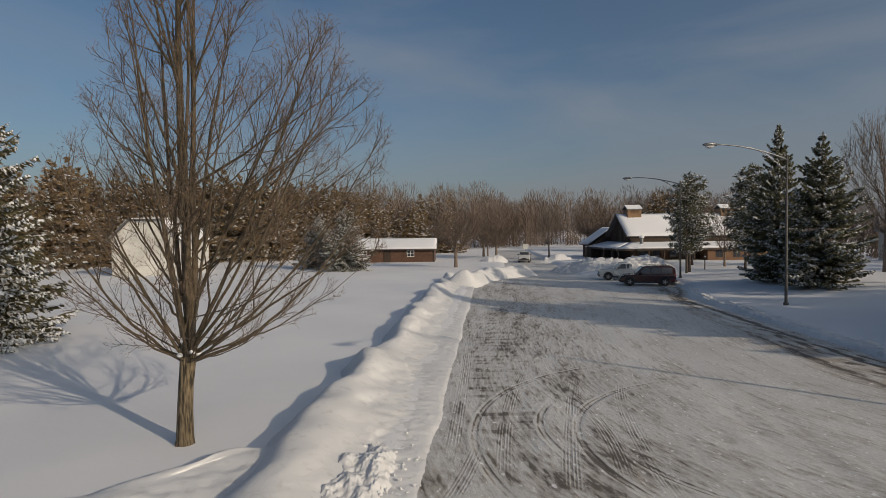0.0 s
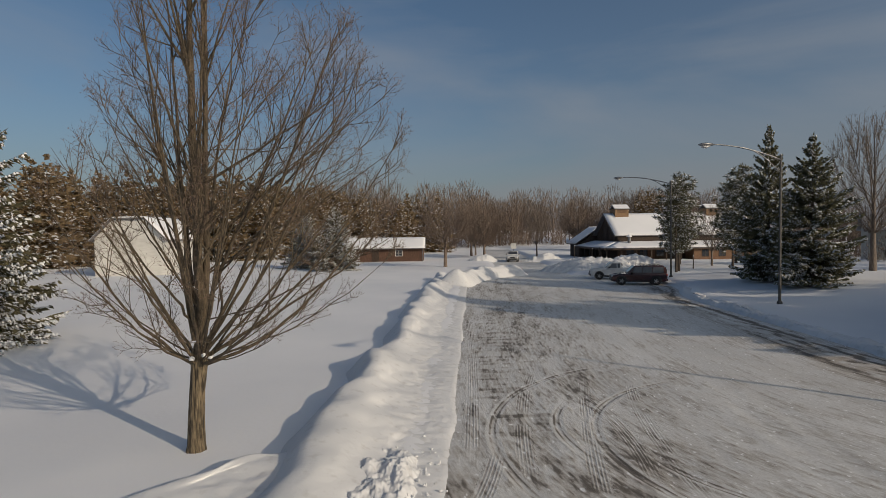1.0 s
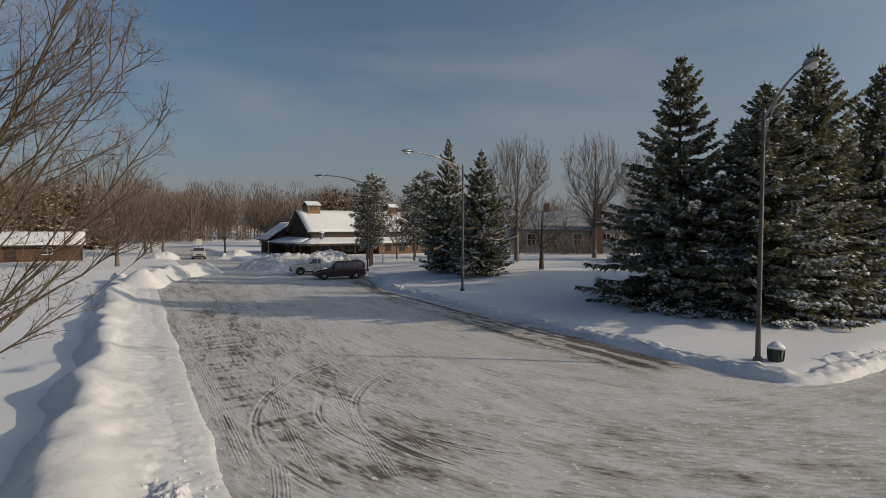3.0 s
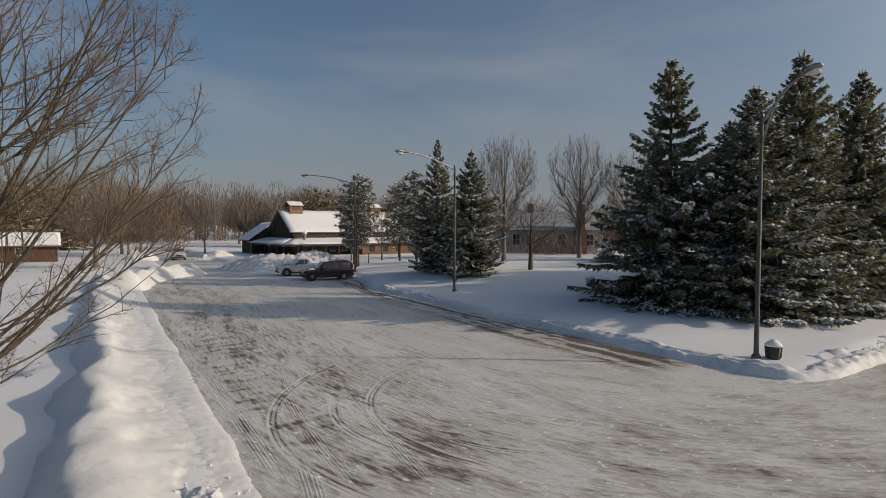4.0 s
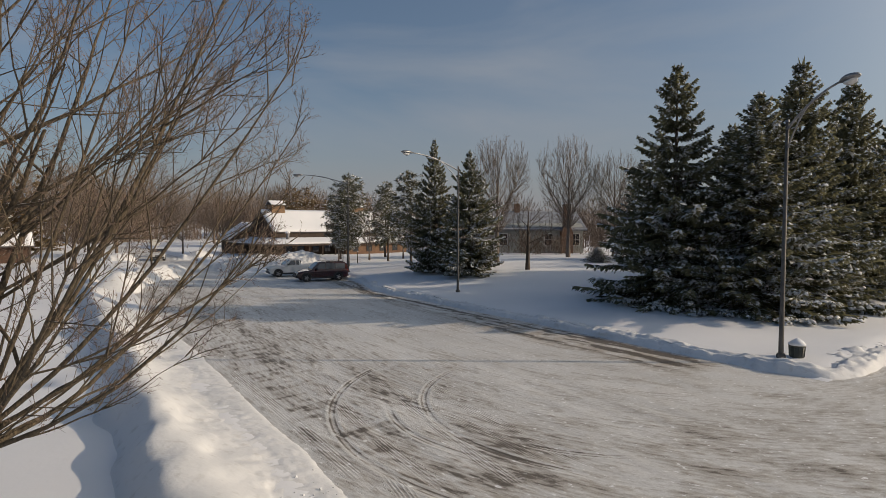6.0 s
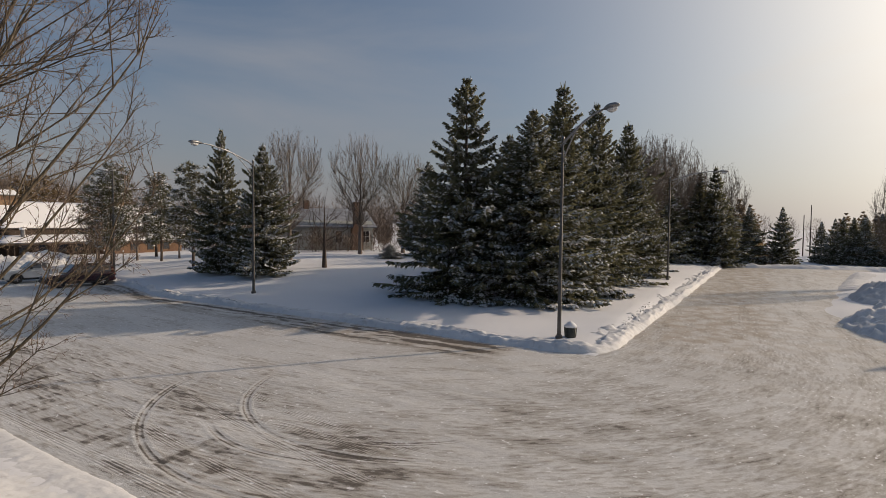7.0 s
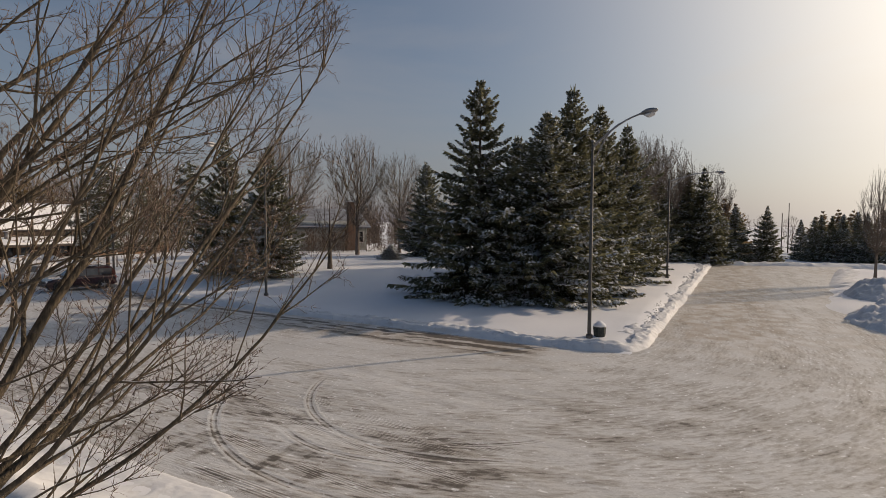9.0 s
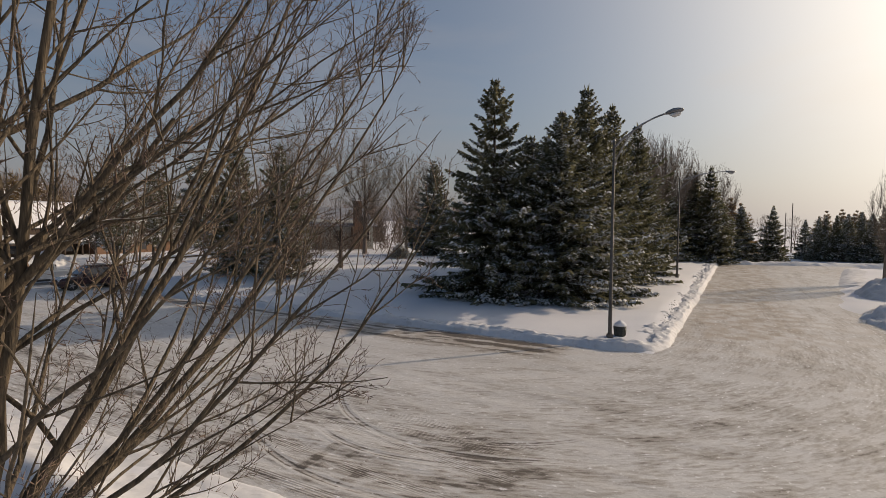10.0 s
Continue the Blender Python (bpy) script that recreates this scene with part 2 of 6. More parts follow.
    spread = node(nt, "ShaderNodeMath", operation="MULTIPLY_ADD")
    spread.inputs[2].default_value = 1.0
    nt.links.new(middle.outputs[0], spread.inputs[0])
    nt.links.new(swing.outputs[0], spread.inputs[1])
    texture = spread.outputs[0]
    worn = weighed(wear_shade, 1.0, weighed(turn, 0.8, weighed(track, 0.62, texture)))
    scaled = node(nt, "ShaderNodeMath", operation="MULTIPLY")
    scaled.inputs[1].default_value = 0.5
    nt.links.new(worn, scaled.inputs[0])
    mask = ramp_node(nt, scaled.outputs[0], [(0.47, (0, 0, 0)), (0.63, (0.62, 0.62, 0.62))]).outputs["Color"]
    mask2 = ramp_node(nt, scaled.outputs[0], [(0.645, (0, 0, 0)), (0.75, (0.92, 0.92, 0.92))])
    snow = ramp_node(nt, noise_out(nt, 0.5, 5.0, (1, 0.4, 1), 0.1), [(0.3, (0.60, 0.597, 0.59)), (0.7, (0.74, 0.737, 0.73))]).outputs["Color"]
    crust = ramp_node(nt, noise_out(nt, 16.0, 9.0, (1, 0.6, 1), 0.3), [(0.34, (0.86, 0.855, 0.85)), (0.62, (1, 1, 1))]).outputs["Color"]
    both = node(nt, "ShaderNodeMix", data_type="RGBA", blend_type="MULTIPLY")
    both.inputs[0].default_value = 1.0
    nt.links.new(snow, both.inputs[6])
    nt.links.new(crust, both.inputs[7])
    stain = node(nt, "ShaderNodeMath", operation="MULTIPLY")
    nt.links.new(sand, stain.inputs[0])
    nt.links.new(ramp_node(nt, noise_out(nt, 1.3, 9.0, (0.8, 1.0, 1), 0.8), [(0.40, (0.25, 0.25, 0.25)), (0.62, (1.4, 1.4, 1.4))]).outputs["Color"], stain.inputs[1])
    snow = mixed(nt, stain.outputs[0], both.outputs[2], (0.45, 0.39, 0.325))
    chips = ramp_node(nt, along(8.0, 6.0, 0.45, 11.0), [(0.63, (0, 0, 0)), (0.68, (1, 1, 1))]).outputs["Color"]
    snow = mixed(nt, mask, snow, (0.275, 0.235, 0.19))
    snow = mixed(nt, chips, snow, (0.82, 0.82, 0.82))
    asphalt = ramp_node(nt, grit, [(0.3, (0.07, 0.059, 0.049)), (0.7, (0.16, 0.138, 0.115))]).outputs["Color"]
    nt.links.new(mixed(nt, mask2.outputs["Color"], snow, asphalt), bsdf.inputs["Base Color"])
    bsdf.inputs["Roughness"].default_value = 0.6
    bsdf.inputs["Specular IOR Level"].default_value = 0.3
    bumped(nt, bsdf, weighed(weighed(turn, -0.5, track), -0.8, texture), 0.5, 0.02)
    return m


SNOW = snow_material("field_snow", (0.74, 0.75, 0.78), (0.82, 0.82, 0.84), 7.0, 0.35, 0.03)
BANK_SNOW = snow_material("ploughed_snow", (0.63, 0.635, 0.65), (0.75, 0.75, 0.76), 6.0, 0.7, 0.05, 0.25)
ROOF_SNOW = snow_material("roof_snow", (0.76, 0.77, 0.80), (0.84, 0.84, 0.86), 5.0, 0.3, 0.03)
ROAD = road_material()
NEEDLES = needle_material("spruce_needles", 0.25, (0.100, 0.102, 0.062), (0.225, 0.215, 0.130))
NEEDLES_SNOWY = needle_material("snowy_needles", 0.46, (0.09, 0.082, 0.048), (0.18, 0.160, 0.092))
NEEDLES_FAR = needle_material("far_needles", 0.30, (0.155, 0.110, 0.062), (0.32, 0.232, 0.132))
PINE_NEEDLES = needle_material("pine_needles", 0.40, (0.085, 0.086, 0.055), (0.20, 0.19, 0.12))
BARK = bark_material("maple_bark", (0.045, 0.034, 0.022), (0.165, 0.125, 0.08), 0.05)
TRUNK_BARK = bark_material("furrowed_maple_bark", (0.075, 0.058, 0.036), (0.26, 0.20, 0.125), 0.0, 0.9)
TWIG = bark_material("maple_twig", (0.085, 0.058, 0.044), (0.22, 0.152, 0.112), 0.0)
FAR_BARK = bark_material("far_bark", (0.11, 0.080, 0.062), (0.25, 0.19, 0.148))
FROST_BARK = bark_material("frosted_bark", (0.10, 0.078, 0.062), (0.25, 0.205, 0.172))
DARK_BARK = bark_material("spruce_bark", (0.05, 0.038, 0.03), (0.12, 0.09, 0.07))
STEEL = surface("galvanised_steel", (0.22, 0.22, 0.23), (0.36, 0.36, 0.37), 5.0, 0.45, 0.7, 0.1)
POLE_PAINT = surface("weathered_pole", (0.065, 0.06, 0.055), (0.13, 0.12, 0.11), 5.0, 0.65, 0.0, 0.1)
WOOD_DARK = surface("dark_stained_boards", (0.035, 0.024, 0.018), (0.08, 0.052, 0.036), 4.0, 0.8, 0, 0.4, 0.02, (4, 4, 0.4))
WOOD_BROWN = surface("brown_boards", (0.085, 0.045, 0.03), (0.16, 0.088, 0.058), 4.0, 0.8, 0, 0.4, 0.02, (4, 4, 0.4))
WOOD_TAN = surface("tan_boards", (0.20, 0.12, 0.06), (0.33, 0.20, 0.11), 4.0, 0.8, 0, 0.4, 0.02, (4, 4, 0.4))
BRICK = surface("brown_brick", (0.13, 0.072, 0.043), (0.24, 0.135, 0.08), 8.0, 0.85, 0, 0.4, 0.02)
HOUSE_BRICK = surface("dark_house_brick", (0.15, 0.085, 0.055), (0.25, 0.145, 0.095), 8.0, 0.85, 0, 0.4, 0.02)
WHITE_SIDING = surface("white_siding", (0.62, 0.60, 0.56), (0.78, 0.76, 0.71), 3.0, 0.6, 0, 0.15, 0.01, (0.3, 0.3, 6))
PALE_SIDING = surface("pale_siding", (0.30, 0.31, 0.29), (0.40, 0.41, 0.385), 3.0, 0.6, 0, 0.15, 0.01, (0.3, 0.3, 6))
HOUSE_ROOF = surface("dusted_shingles", (0.16, 0.17, 0.20), (0.34, 0.36, 0.40), 2.0, 0.9)
SHINGLE = surface("grey_shingles", (0.10, 0.10, 0.11), (0.20, 0.19, 0.19), 6.0, 0.9)
TRIM_WHITE = surface("white_trim", (0.68, 0.67, 0.65), (0.82, 0.81, 0.79), 3.0, 0.5, 0, 0.05)
GLASS = glass_material("window_glass", (0.02, 0.024, 0.03))
CAR_GLASS = glass_material("car_glass", (0.045, 0.048, 0.054))
MAROON = surface("maroon_paint", (0.034, 0.006, 0.007), (0.05, 0.010, 0.011), 3.0, 0.25, 0.2, 0.0, 0.01, (1, 1, 1), 0.7)
CAR_WHITE = surface("white_car_paint", (0.60, 0.60, 0.60), (0.72, 0.72, 0.71), 2.0, 0.3, 0.0, 0.0, 0.01, (1, 1, 1), 0.5)
RUBBER = surface("tyre_rubber", (0.012, 0.012, 0.012), (0.03, 0.03, 0.03), 12.0, 0.85)
BLACK_PLASTIC = surface("black_plastic", (0.012, 0.012, 0.013), (0.028, 0.028, 0.03), 12.0, 0.5)
RIM = surface("alloy_rim", (0.35, 0.35, 0.36), (0.5, 0.5, 0.51), 6.0, 0.35, 0.9, 0.05)
HEADLAMP = surface("headlamp_glass", (0.55, 0.55, 0.56), (0.7, 0.7, 0.7), 6.0, 0.1, 0.0, 0.0, 0.01, (1, 1, 1), 0.6)
TAIL_RED = surface("tail_lamp_red", (0.30, 0.02, 0.015), (0.42, 0.03, 0.02), 6.0, 0.2, 0.0, 0.0, 0.01, (1, 1, 1), 0.6)
CAN_GREEN = surface("dark_green_steel", (0.03, 0.035, 0.03), (0.07, 0.075, 0.065), 6.0, 0.6)
SIGN_WHITE = surface("sign_sheet", (0.55, 0.55, 0.53), (0.7, 0.7, 0.68), 4.0, 0.4)

# ---- mesh helpers ----


class Shape:
    """Collects vertices and faces for one mesh."""

    def __init__(self):
        self.v, self.f, self.n = [], [], 0

    def add(self, verts, faces):
        self.v.extend(tuple(p) for p in verts)
        self.f.extend(tuple(i + self.n for i in face) for face in faces)
        self.n += len(verts)
        return self

    def box(self, x0, x1, y0, y1, z0, z1, m=None):
        p = [Vector(c) for c in ((x0, y0, z0), (x1, y0, z0), (x1, y1, z0), (x0, y1, z0), (x0, y0, z1), (x1, y0, z1), (x1, y1, z1), (x0, y1, z1))]
        if m is not None:
            p = [m @ c for c in p]
        return self.add(p, [(3, 2, 1, 0), (4, 5, 6, 7), (0, 1, 5, 4), (1, 2, 6, 5), (2, 3, 7, 6), (3, 0, 4, 7)])

    def tube(self, pts, radii, sides=6, cap=True):
        pts = [Vector(p) for p in pts]
        rings, verts = len(pts), []
        for i, p in enumerate(pts):
            d = (pts[min(i + 1, rings - 1)] - pts[max(i - 1, 0)]).normalized()
            a = d.cross(Vector((0.31, 0.87, 0.11)) if abs(d.y) < 0.85 else Vector((1, 0, 0.1))).normalized()
            b = d.cross(a)
            for k in range(sides):
                w = 2 * math.pi * k / sides
                verts.append(p + float(radii[i]) * (math.cos(w) * a + math.sin(w) * b))
        faces = [(i * sides + k, i * sides + (k + 1) % sides, (i + 1) * sides + (k + 1) % sides, (i + 1) * sides + k)
                 for i in range(rings - 1) for k in range(sides)]
        if cap:
            faces += [tuple(range(sides - 1, -1, -1)), tuple((rings - 1) * sides + k for k in range(sides))]
        return self.add(verts, faces)

    def prism(self, outline, axis, a, b, m=None):
        """A flat outline of (u, v) pushed along x or y from a to b."""
        n = len(outline)
        place = (lambda u, v, w: (w, u, v)) if axis == "x" else (lambda u, v, w: (u, w, v))
        p = [Vector(place(u, v, w)) for w in (a, b) for u, v in outline]
        if m is not None:
            p = [m @ c for c in p]
        return self.add(p, [tuple(range(n - 1, -1, -1)), tuple(range(n, 2 * n))] + [(i, (i + 1) % n, n + (i + 1) % n, n + i) for i in range(n)])

    def loft(self, sections):
        n = len(sections[0])
        verts = [p for s in sections for p in s]
        faces = [(i * n + k, i * n + (k + 1) % n, (i + 1) * n + (k + 1) % n, (i + 1) * n + k) for i in range(len(sections) - 1) for k in range(n)]
        faces += [tuple(range(n - 1, -1, -1)), tuple((len(sections) - 1) * n + k for k in range(n))]
        return self.add(verts, faces)


def finish_mesh(name, verts, faces, material, smooth=False):
    me = bpy.data.meshes.new(name)
    me.from_pydata(verts, [], faces)
    me.materials.append(material)
    if smooth:
        me.polygons.foreach_set("use_smooth", [True] * len(me.polygons))
    me.update()
    return me


def part(name, shape, material, parent=None, label="", smooth=False, bevel=0.0):
    me = finish_mesh(name, shape.v, shape.f, material, smooth)
    bm = bmesh.new()
    bm.from_mesh(me)
    bmesh.ops.recalc_face_normals(bm, faces=bm.faces)
    if bevel:
        bmesh.ops.bevel(bm, geom=bm.edges, offset=bevel, segments=1, affect="EDGES", clamp_overlap=True)
    bm.to_mesh(me)
    bm.free()
    ob = new(name, me)
    if parent is not None:
        ob.parent = parent
    if label:
        ob["label"] = label
    return ob


def base(name, x, y, z, turn=0.0, label="", category="", group="", kind=""):
    ob = new(name)
    ob.matrix_basis = pose(x, y, z, 0, 0, turn)
    ob.empty_display_size = 0.3
    return tagged(ob, label, category, group, kind)


def lattice(ix, iy, seed):
    h = (ix.astype(np.int64) * 374761393 + iy.astype(np.int64) * 668265263 + seed * 1442695041) & 0x7FFFFFFF
    h = ((h ^ (h >> 13)) * 1274126177) & 0x7FFFFFFF
    return ((h ^ (h >> 16)) & 0xFFFF) / 65535.0


def value_noise(x, y, seed=0):
    x, y = np.asarray(x, float), np.asarray(y, float)
    ix, iy = np.floor(x), np.floor(y)
    fx, fy = x - ix, y - iy
    fx, fy = fx * fx * (3 - 2 * fx), fy * fy * (3 - 2 * fy)
    a, b = lattice(ix, iy, seed), lattice(ix + 1, iy, seed)
    c, d = lattice(ix, iy + 1, seed), lattice(ix + 1, iy + 1, seed)
    return (a + (b - a) * fx) * (1 - fy) + (c + (d - c) * fx) * fy


def fbm(x, y, seed=0, octaves=4):
    total, amp, norm = 0.0, 1.0, 0.0
    for k in range(octaves):
        total = total + amp * value_noise(np.asarray(x) * 2 ** k, np.asarray(y) * 2 ** k, seed + 17 * k)
        norm, amp = norm + amp, amp * 0.5
    return total / norm


def ease(a, b, x):
    t = np.clip((np.asarray(x, float) - a) / (b - a), 0, 1)
    return t * t * (3 - 2 * t)


# ---- the ground: lot edges, lawns, far fields ----


def lot_left(y):
    return -1.1 + 0.107 * y


def lot_right(y):
    return 14.0 + 0.10 * y + 1.9 * ease(36, 45, y)


def side_north(x):
    return 8.65 - 0.062 * x


def side_south(x):
    return -1.0 - 0.21 * np.maximum(0, np.asarray(x, float) - 33) - 9.0 * (1 - ease(19, 33, x))


def off_road(x, y):
    """Roughly the distance to the ploughed roads; negative on them."""
    lot = np.maximum.reduce([lot_left(y) - x, x - lot_right(y), y - 57.5, -70 - y])
    side = np.maximum.reduce([y - side_north(x), side_south(x) - y, 14 - x, x - (70.2 + 0.33 * np.maximum(0, 2 - y))])
    drive = np.maximum.reduce([np.abs(x - (12.6 + 0.10 * (y - 62))) - 3.3, 54 - y, y - 150])
    return np.minimum.reduce([lot, side, drive])


def lawn(x, y):
    fade = 42 + 0.6 * np.maximum(0, x - 28)
    rise = 0.82 * ease(19.5, 29, x) * ease(17, 31, y) * (1 - ease(fade, fade + 14, y)) * (1 - ease(75, 95, x))
    rise = rise + 0.20 * ease(20, 40, x) * ease(2, 14, y) * (1 - ease(60, 80, y))
    far = 5.0 * ease(140, 420, np.hypot(x - 20, y)) * ease(60, 200, y)
    far = far - 0.75 * ease(68, 80, x) * (1 - ease(14, 26, y))
    return 0.16 + 0.24 * ease(14, 22, x) * (1 - ease(60, 90, x)) * ease(3, 9, y) + rise + far + 0.16 * (fbm(x * 0.11, y * 0.11, 3) - 0.5) + 0.05 * (fbm(x * 0.6, y * 0.6, 5) - 0.5)


def ground_height(x, y):
    x, y = np.asarray(x, float), np.asarray(y, float)
    d = off_road(x, y)
    return -0.10 + (lawn(x, y) + 0.10) * ease(-0.2, 1.1, d)


def ground_at(x, y):
    return float(ground_height(np.array([x]), np.array([y]))[0])


def lines(*spans):
    out = []
    for a, b, step in spans:
        out.extend(np.arange(a, b, step).tolist())
    return np.array(out + [spans[-1][1]])


def grid_mesh(name, gx, gy, height, material, keep=None):
    X, Y = np.meshgrid(gx, gy)
    Z = height(X, Y)
    nx, ny = len(gx), len(gy)
    verts = np.stack([X.ravel(), Y.ravel(), Z.ravel()], 1)
    i, j = np.meshgrid(np.arange(nx - 1), np.arange(ny - 1))
    a = (j * nx + i).ravel()
    faces = np.stack([a, a + 1, a + nx + 1, a + nx], 1)
    if keep is not None:
        c = verts[faces].mean(1)
        faces = faces[keep(c[:, 0], c[:, 1])]
        used = np.unique(faces)
        remap = np.zeros(len(verts), int)
        remap[used] = np.arange(len(used))
        verts, faces = verts[used], remap[faces]
    me = finish_mesh(name, verts.tolist(), faces.tolist(), material, True)
    return new(name, me), verts


ground, _ = grid_mesh("ground", lines((-1500, -300, 150), (-300, -60, 12), (-60, -14, 1.2), (-14, 24, 0.4), (24, 80, 1.0), (80, 300, 10), (300, 1500, 150)),
                      lines((-1500, -200, 150), (-200, -20, 12), (-20, 0, 1.0), (0, 70, 0.45), (70, 130, 1.8), (130, 400, 12), (400, 1800, 150)),
                      ground_height, SNOW)
tagged(ground, "smooth unbroken snow over lawns and fields", "ground", kind="structure")


road, rv = grid_mesh("road", lines((-10, -4, 0.6), (-4, -1.2, 0.2), (-1.2, 8.6, 0.05), (8.6, 20, 0.2), (20, 75, 0.6)), lines((-72, -14, 2.0), (-14, 4, 0.5), (4, 8.6, 0.12), (8.6, 20, 0.055), (20, 27, 0.15), (27, 66, 0.35), (66, 152, 1.0)),
                     lambda x, y: 0.02 * (fbm(x * 0.25, y * 0.25, 9) - 0.5), ROAD, lambda x, y: off_road(x, y) < 1.3)
rx, ry = rv[:, 0], rv[:, 1]
rs = rx - lot_left(ry)                       # metres in from the lot's west edge
streaks = fbm(rs * 1.6, ry * 0.12, 21, 5)
blotch = fbm(rx * 0.22, ry * 0.12, 23, 4)
west = np.exp(-((rs - 2.4) / 2.6) ** 2) * ease(8, 11, ry) * (1 - ease(44, 60, ry))
scuffed = np.clip(1.1 * west + 0.35 * np.exp(-((rs - 6.0) / 4.0) ** 2) * (1 - ease(24, 40, ry)), 0, 1)
wear_shade = -0.05 + 0.20 * (blotch - 0.5) + 0.20 * (streaks - 0.5)
wear_shade = wear_shade + west * (0.05 + 0.20 * ease(0.42, 0.72, fbm(rs * 1.6, ry * 0.16, 63, 6)))
wear_shade = wear_shade + 0.07 * np.exp(-((rs - 3.4) / 2.6) ** 2) * ease(8, 10, ry) * (1 - ease(15, 20, ry)) * ease(0.42, 0.62, fbm(rs * 2.2, ry * 0.7, 65, 6))
edge = lot_right(ry) - rx                    # bare wet strip beside the east kerb
bare = ease(10.5, 13, ry) * (1 - ease(44, 52, ry))
thin = bare * np.exp(-((edge - 0.55) / 0.5) ** 2)
broad = bare * np.exp(-((edge - 1.5) / 1.1) ** 2) * (1 - ease(20, 29, ry))
lanes = fbm(edge * 5.5, ry * 0.16, 61, 5)
wear_shade = wear_shade + 0.62 * thin * ease(0.34, 0.56, lanes) + (0.55 * broad + 0.40 * bare * np.exp(-((edge - 1.6) / 0.8) ** 2)) * ease(0.43, 0.62, lanes)
wear_shade = wear_shade + 0.35 * np.exp(-(np.hypot(rx + 0.1, ry - 10.2) / 0.55) ** 2)
dash = ease(0.56, 0.66, fbm(rs * 0.8, ry * 3.6, 71, 4)) * ease(0.3, 0.7, rs) * (1 - ease(1.8, 3.0, rs)) * ease(11, 13, ry) * (1 - ease(27, 34, ry))
wear_shade = wear_shade + 0.26 * dash
# tyre marks: for each, the signed distance from its middle and how strongly it shows
turns = ((8.10, 11.95, 7.10, 104, 208), (8.55, 11.6, 5.22, 98, 214), (6.6, 12.6, 3.98, 140, 205), (8.2, 12.0, 4.15, 190, 232))
tracks = ((3.22, 18.7, 1.33, 10.0, 0.1), (0.1, 8.8, 1.15, 12.3, 0.1), (0.36, 10.8, 2.15, 29.5, 0.02), (4.7, 17.6, 2.4, 9.0, 0.05), (5.9, 17.0, 4.3, 9.0, 0.15), (3.9, 16.0, 3.6, 9.8, -0.2))


def nearest_mark(found):
    """Keeps, at each place, the mark whose middle lies nearest."""
    d, m = np.full(len(rx), 0.5), np.zeros(len(rx))
    for dist, show in found:
        near = (np.abs(dist) < 0.24) & (np.abs(dist) < np.abs(d)) & (show > 0)
        d, m = np.where(near, dist, d), np.where(near, show, m)
    return d, m


def turn_mark(cx, cy, r, a0, a1):
    w = (np.degrees(np.arctan2(ry - cy, rx - cx)) - a0) % 360
    return np.hypot(rx - cx, ry - cy) - r, ease(0, 14, w) * (1 - ease(a1 - a0 - 14, a1 - a0, w)) * (w < a1 - a0)


def track_mark(x0, y0, x1, y1, bow):
    dx, dy = x1 - x0, y1 - y0
    length = math.hypot(dx, dy)
    s_ = ((rx - x0) * dx + (ry - y0) * dy) / length
    d = ((rx - x0) * dy - (ry - y0) * dx) / length - bow * s_ * (length - s_) / length
    return d, ease(0, 1.2, s_) * (1 - ease(length - 1.2, length, s_))


turn_d, turn_m = nearest_mark([turn_mark(*t_) for t_ in turns])
track_d, track_m = nearest_mark([track_mark(*t_) for t_ in tracks])
turn_m, track_m = turn_m * (0.45 + 0.9 * fbm(rx * 1.3, ry * 1.3, 51)), track_m * ease(0.28, 0.60, fbm(rx * 1.7, ry * 1.1, 53, 4)) * (0.6 + 0.8 * fbm(rx * 2, ry * 2, 54))
rut = -0.010 * turn_m * np.exp(-(turn_d / 0.08) ** 2) + 0.012 * turn_m * np.exp(-((np.abs(turn_d) - 0.14) / 0.04) ** 2)
rut = rut + 0.035 * (fbm(rs * 2.2, ry * 0.5, 59, 5) - 0.5)
road.data.vertices.foreach_set("co", np.stack([rx, ry, rv[:, 2] + rut], 1).ravel())
road.data.update()
side = ease(12, 22, rx) * (1 - ease(4, 11, ry - side_north(np.minimum(rx, 73))))
cross = fbm(rx * 0.10, ry * 1.0, 27, 5)
wear_shade = wear_shade - 0.04 * ease(7, 12, rx) * (1 - np.clip(thin + broad, 0, 1))
# south-east corner dimmed: greyer shade put into the colour, with blotches of melt
wear_shade = wear_shade + 0.18 * ease(3, 9, rx) * (1 - ease(7, 11, ry)) * (1 - 0.6 * ease(14, 22, rx)) + 0.26 * (fbm(rx * 0.5, ry * 0.4, 37, 5) - 0.5) * ease(4, 9, rx) * (1 - ease(14, 24, ry))
wear_shade = np.where(ry < 8.5, wear_shade * (1 - side) + side * (-0.02 + 0.40 * (cross - 0.5)), wear_shade)
sand = np.clip(0.26 + 0.9 * (fbm(rx * 0.12, ry * 0.18, 31) - 0.42), 0, 0.6) * (0.35 + 0.65 * ease(8, 20, rx) * (ry < 14)) + 0.9 * broad * fbm(rx, ry * 0.3, 33)
sand = sand + 0.8 * np.exp(-((ry - side_north(rx) + 3.2) / 1.9) ** 2) * ease(17, 24, rx) * (0.3 + fbm(rx * 0.25, ry * 0.8, 35))
for key, values in (("wear_shade", np.clip(wear_shade, -0.2, 1)), ("sand", np.clip(sand, 0, 0.8)), ("scuffed", scuffed), ("turn_d", turn_d), ("turn_m", turn_m), ("track_d", track_d), ("track_m", track_m)):
    layer = road.data.attributes.new(key, "FLOAT", "POINT")
    layer.data.foreach_set("value", values.astype(np.float32))
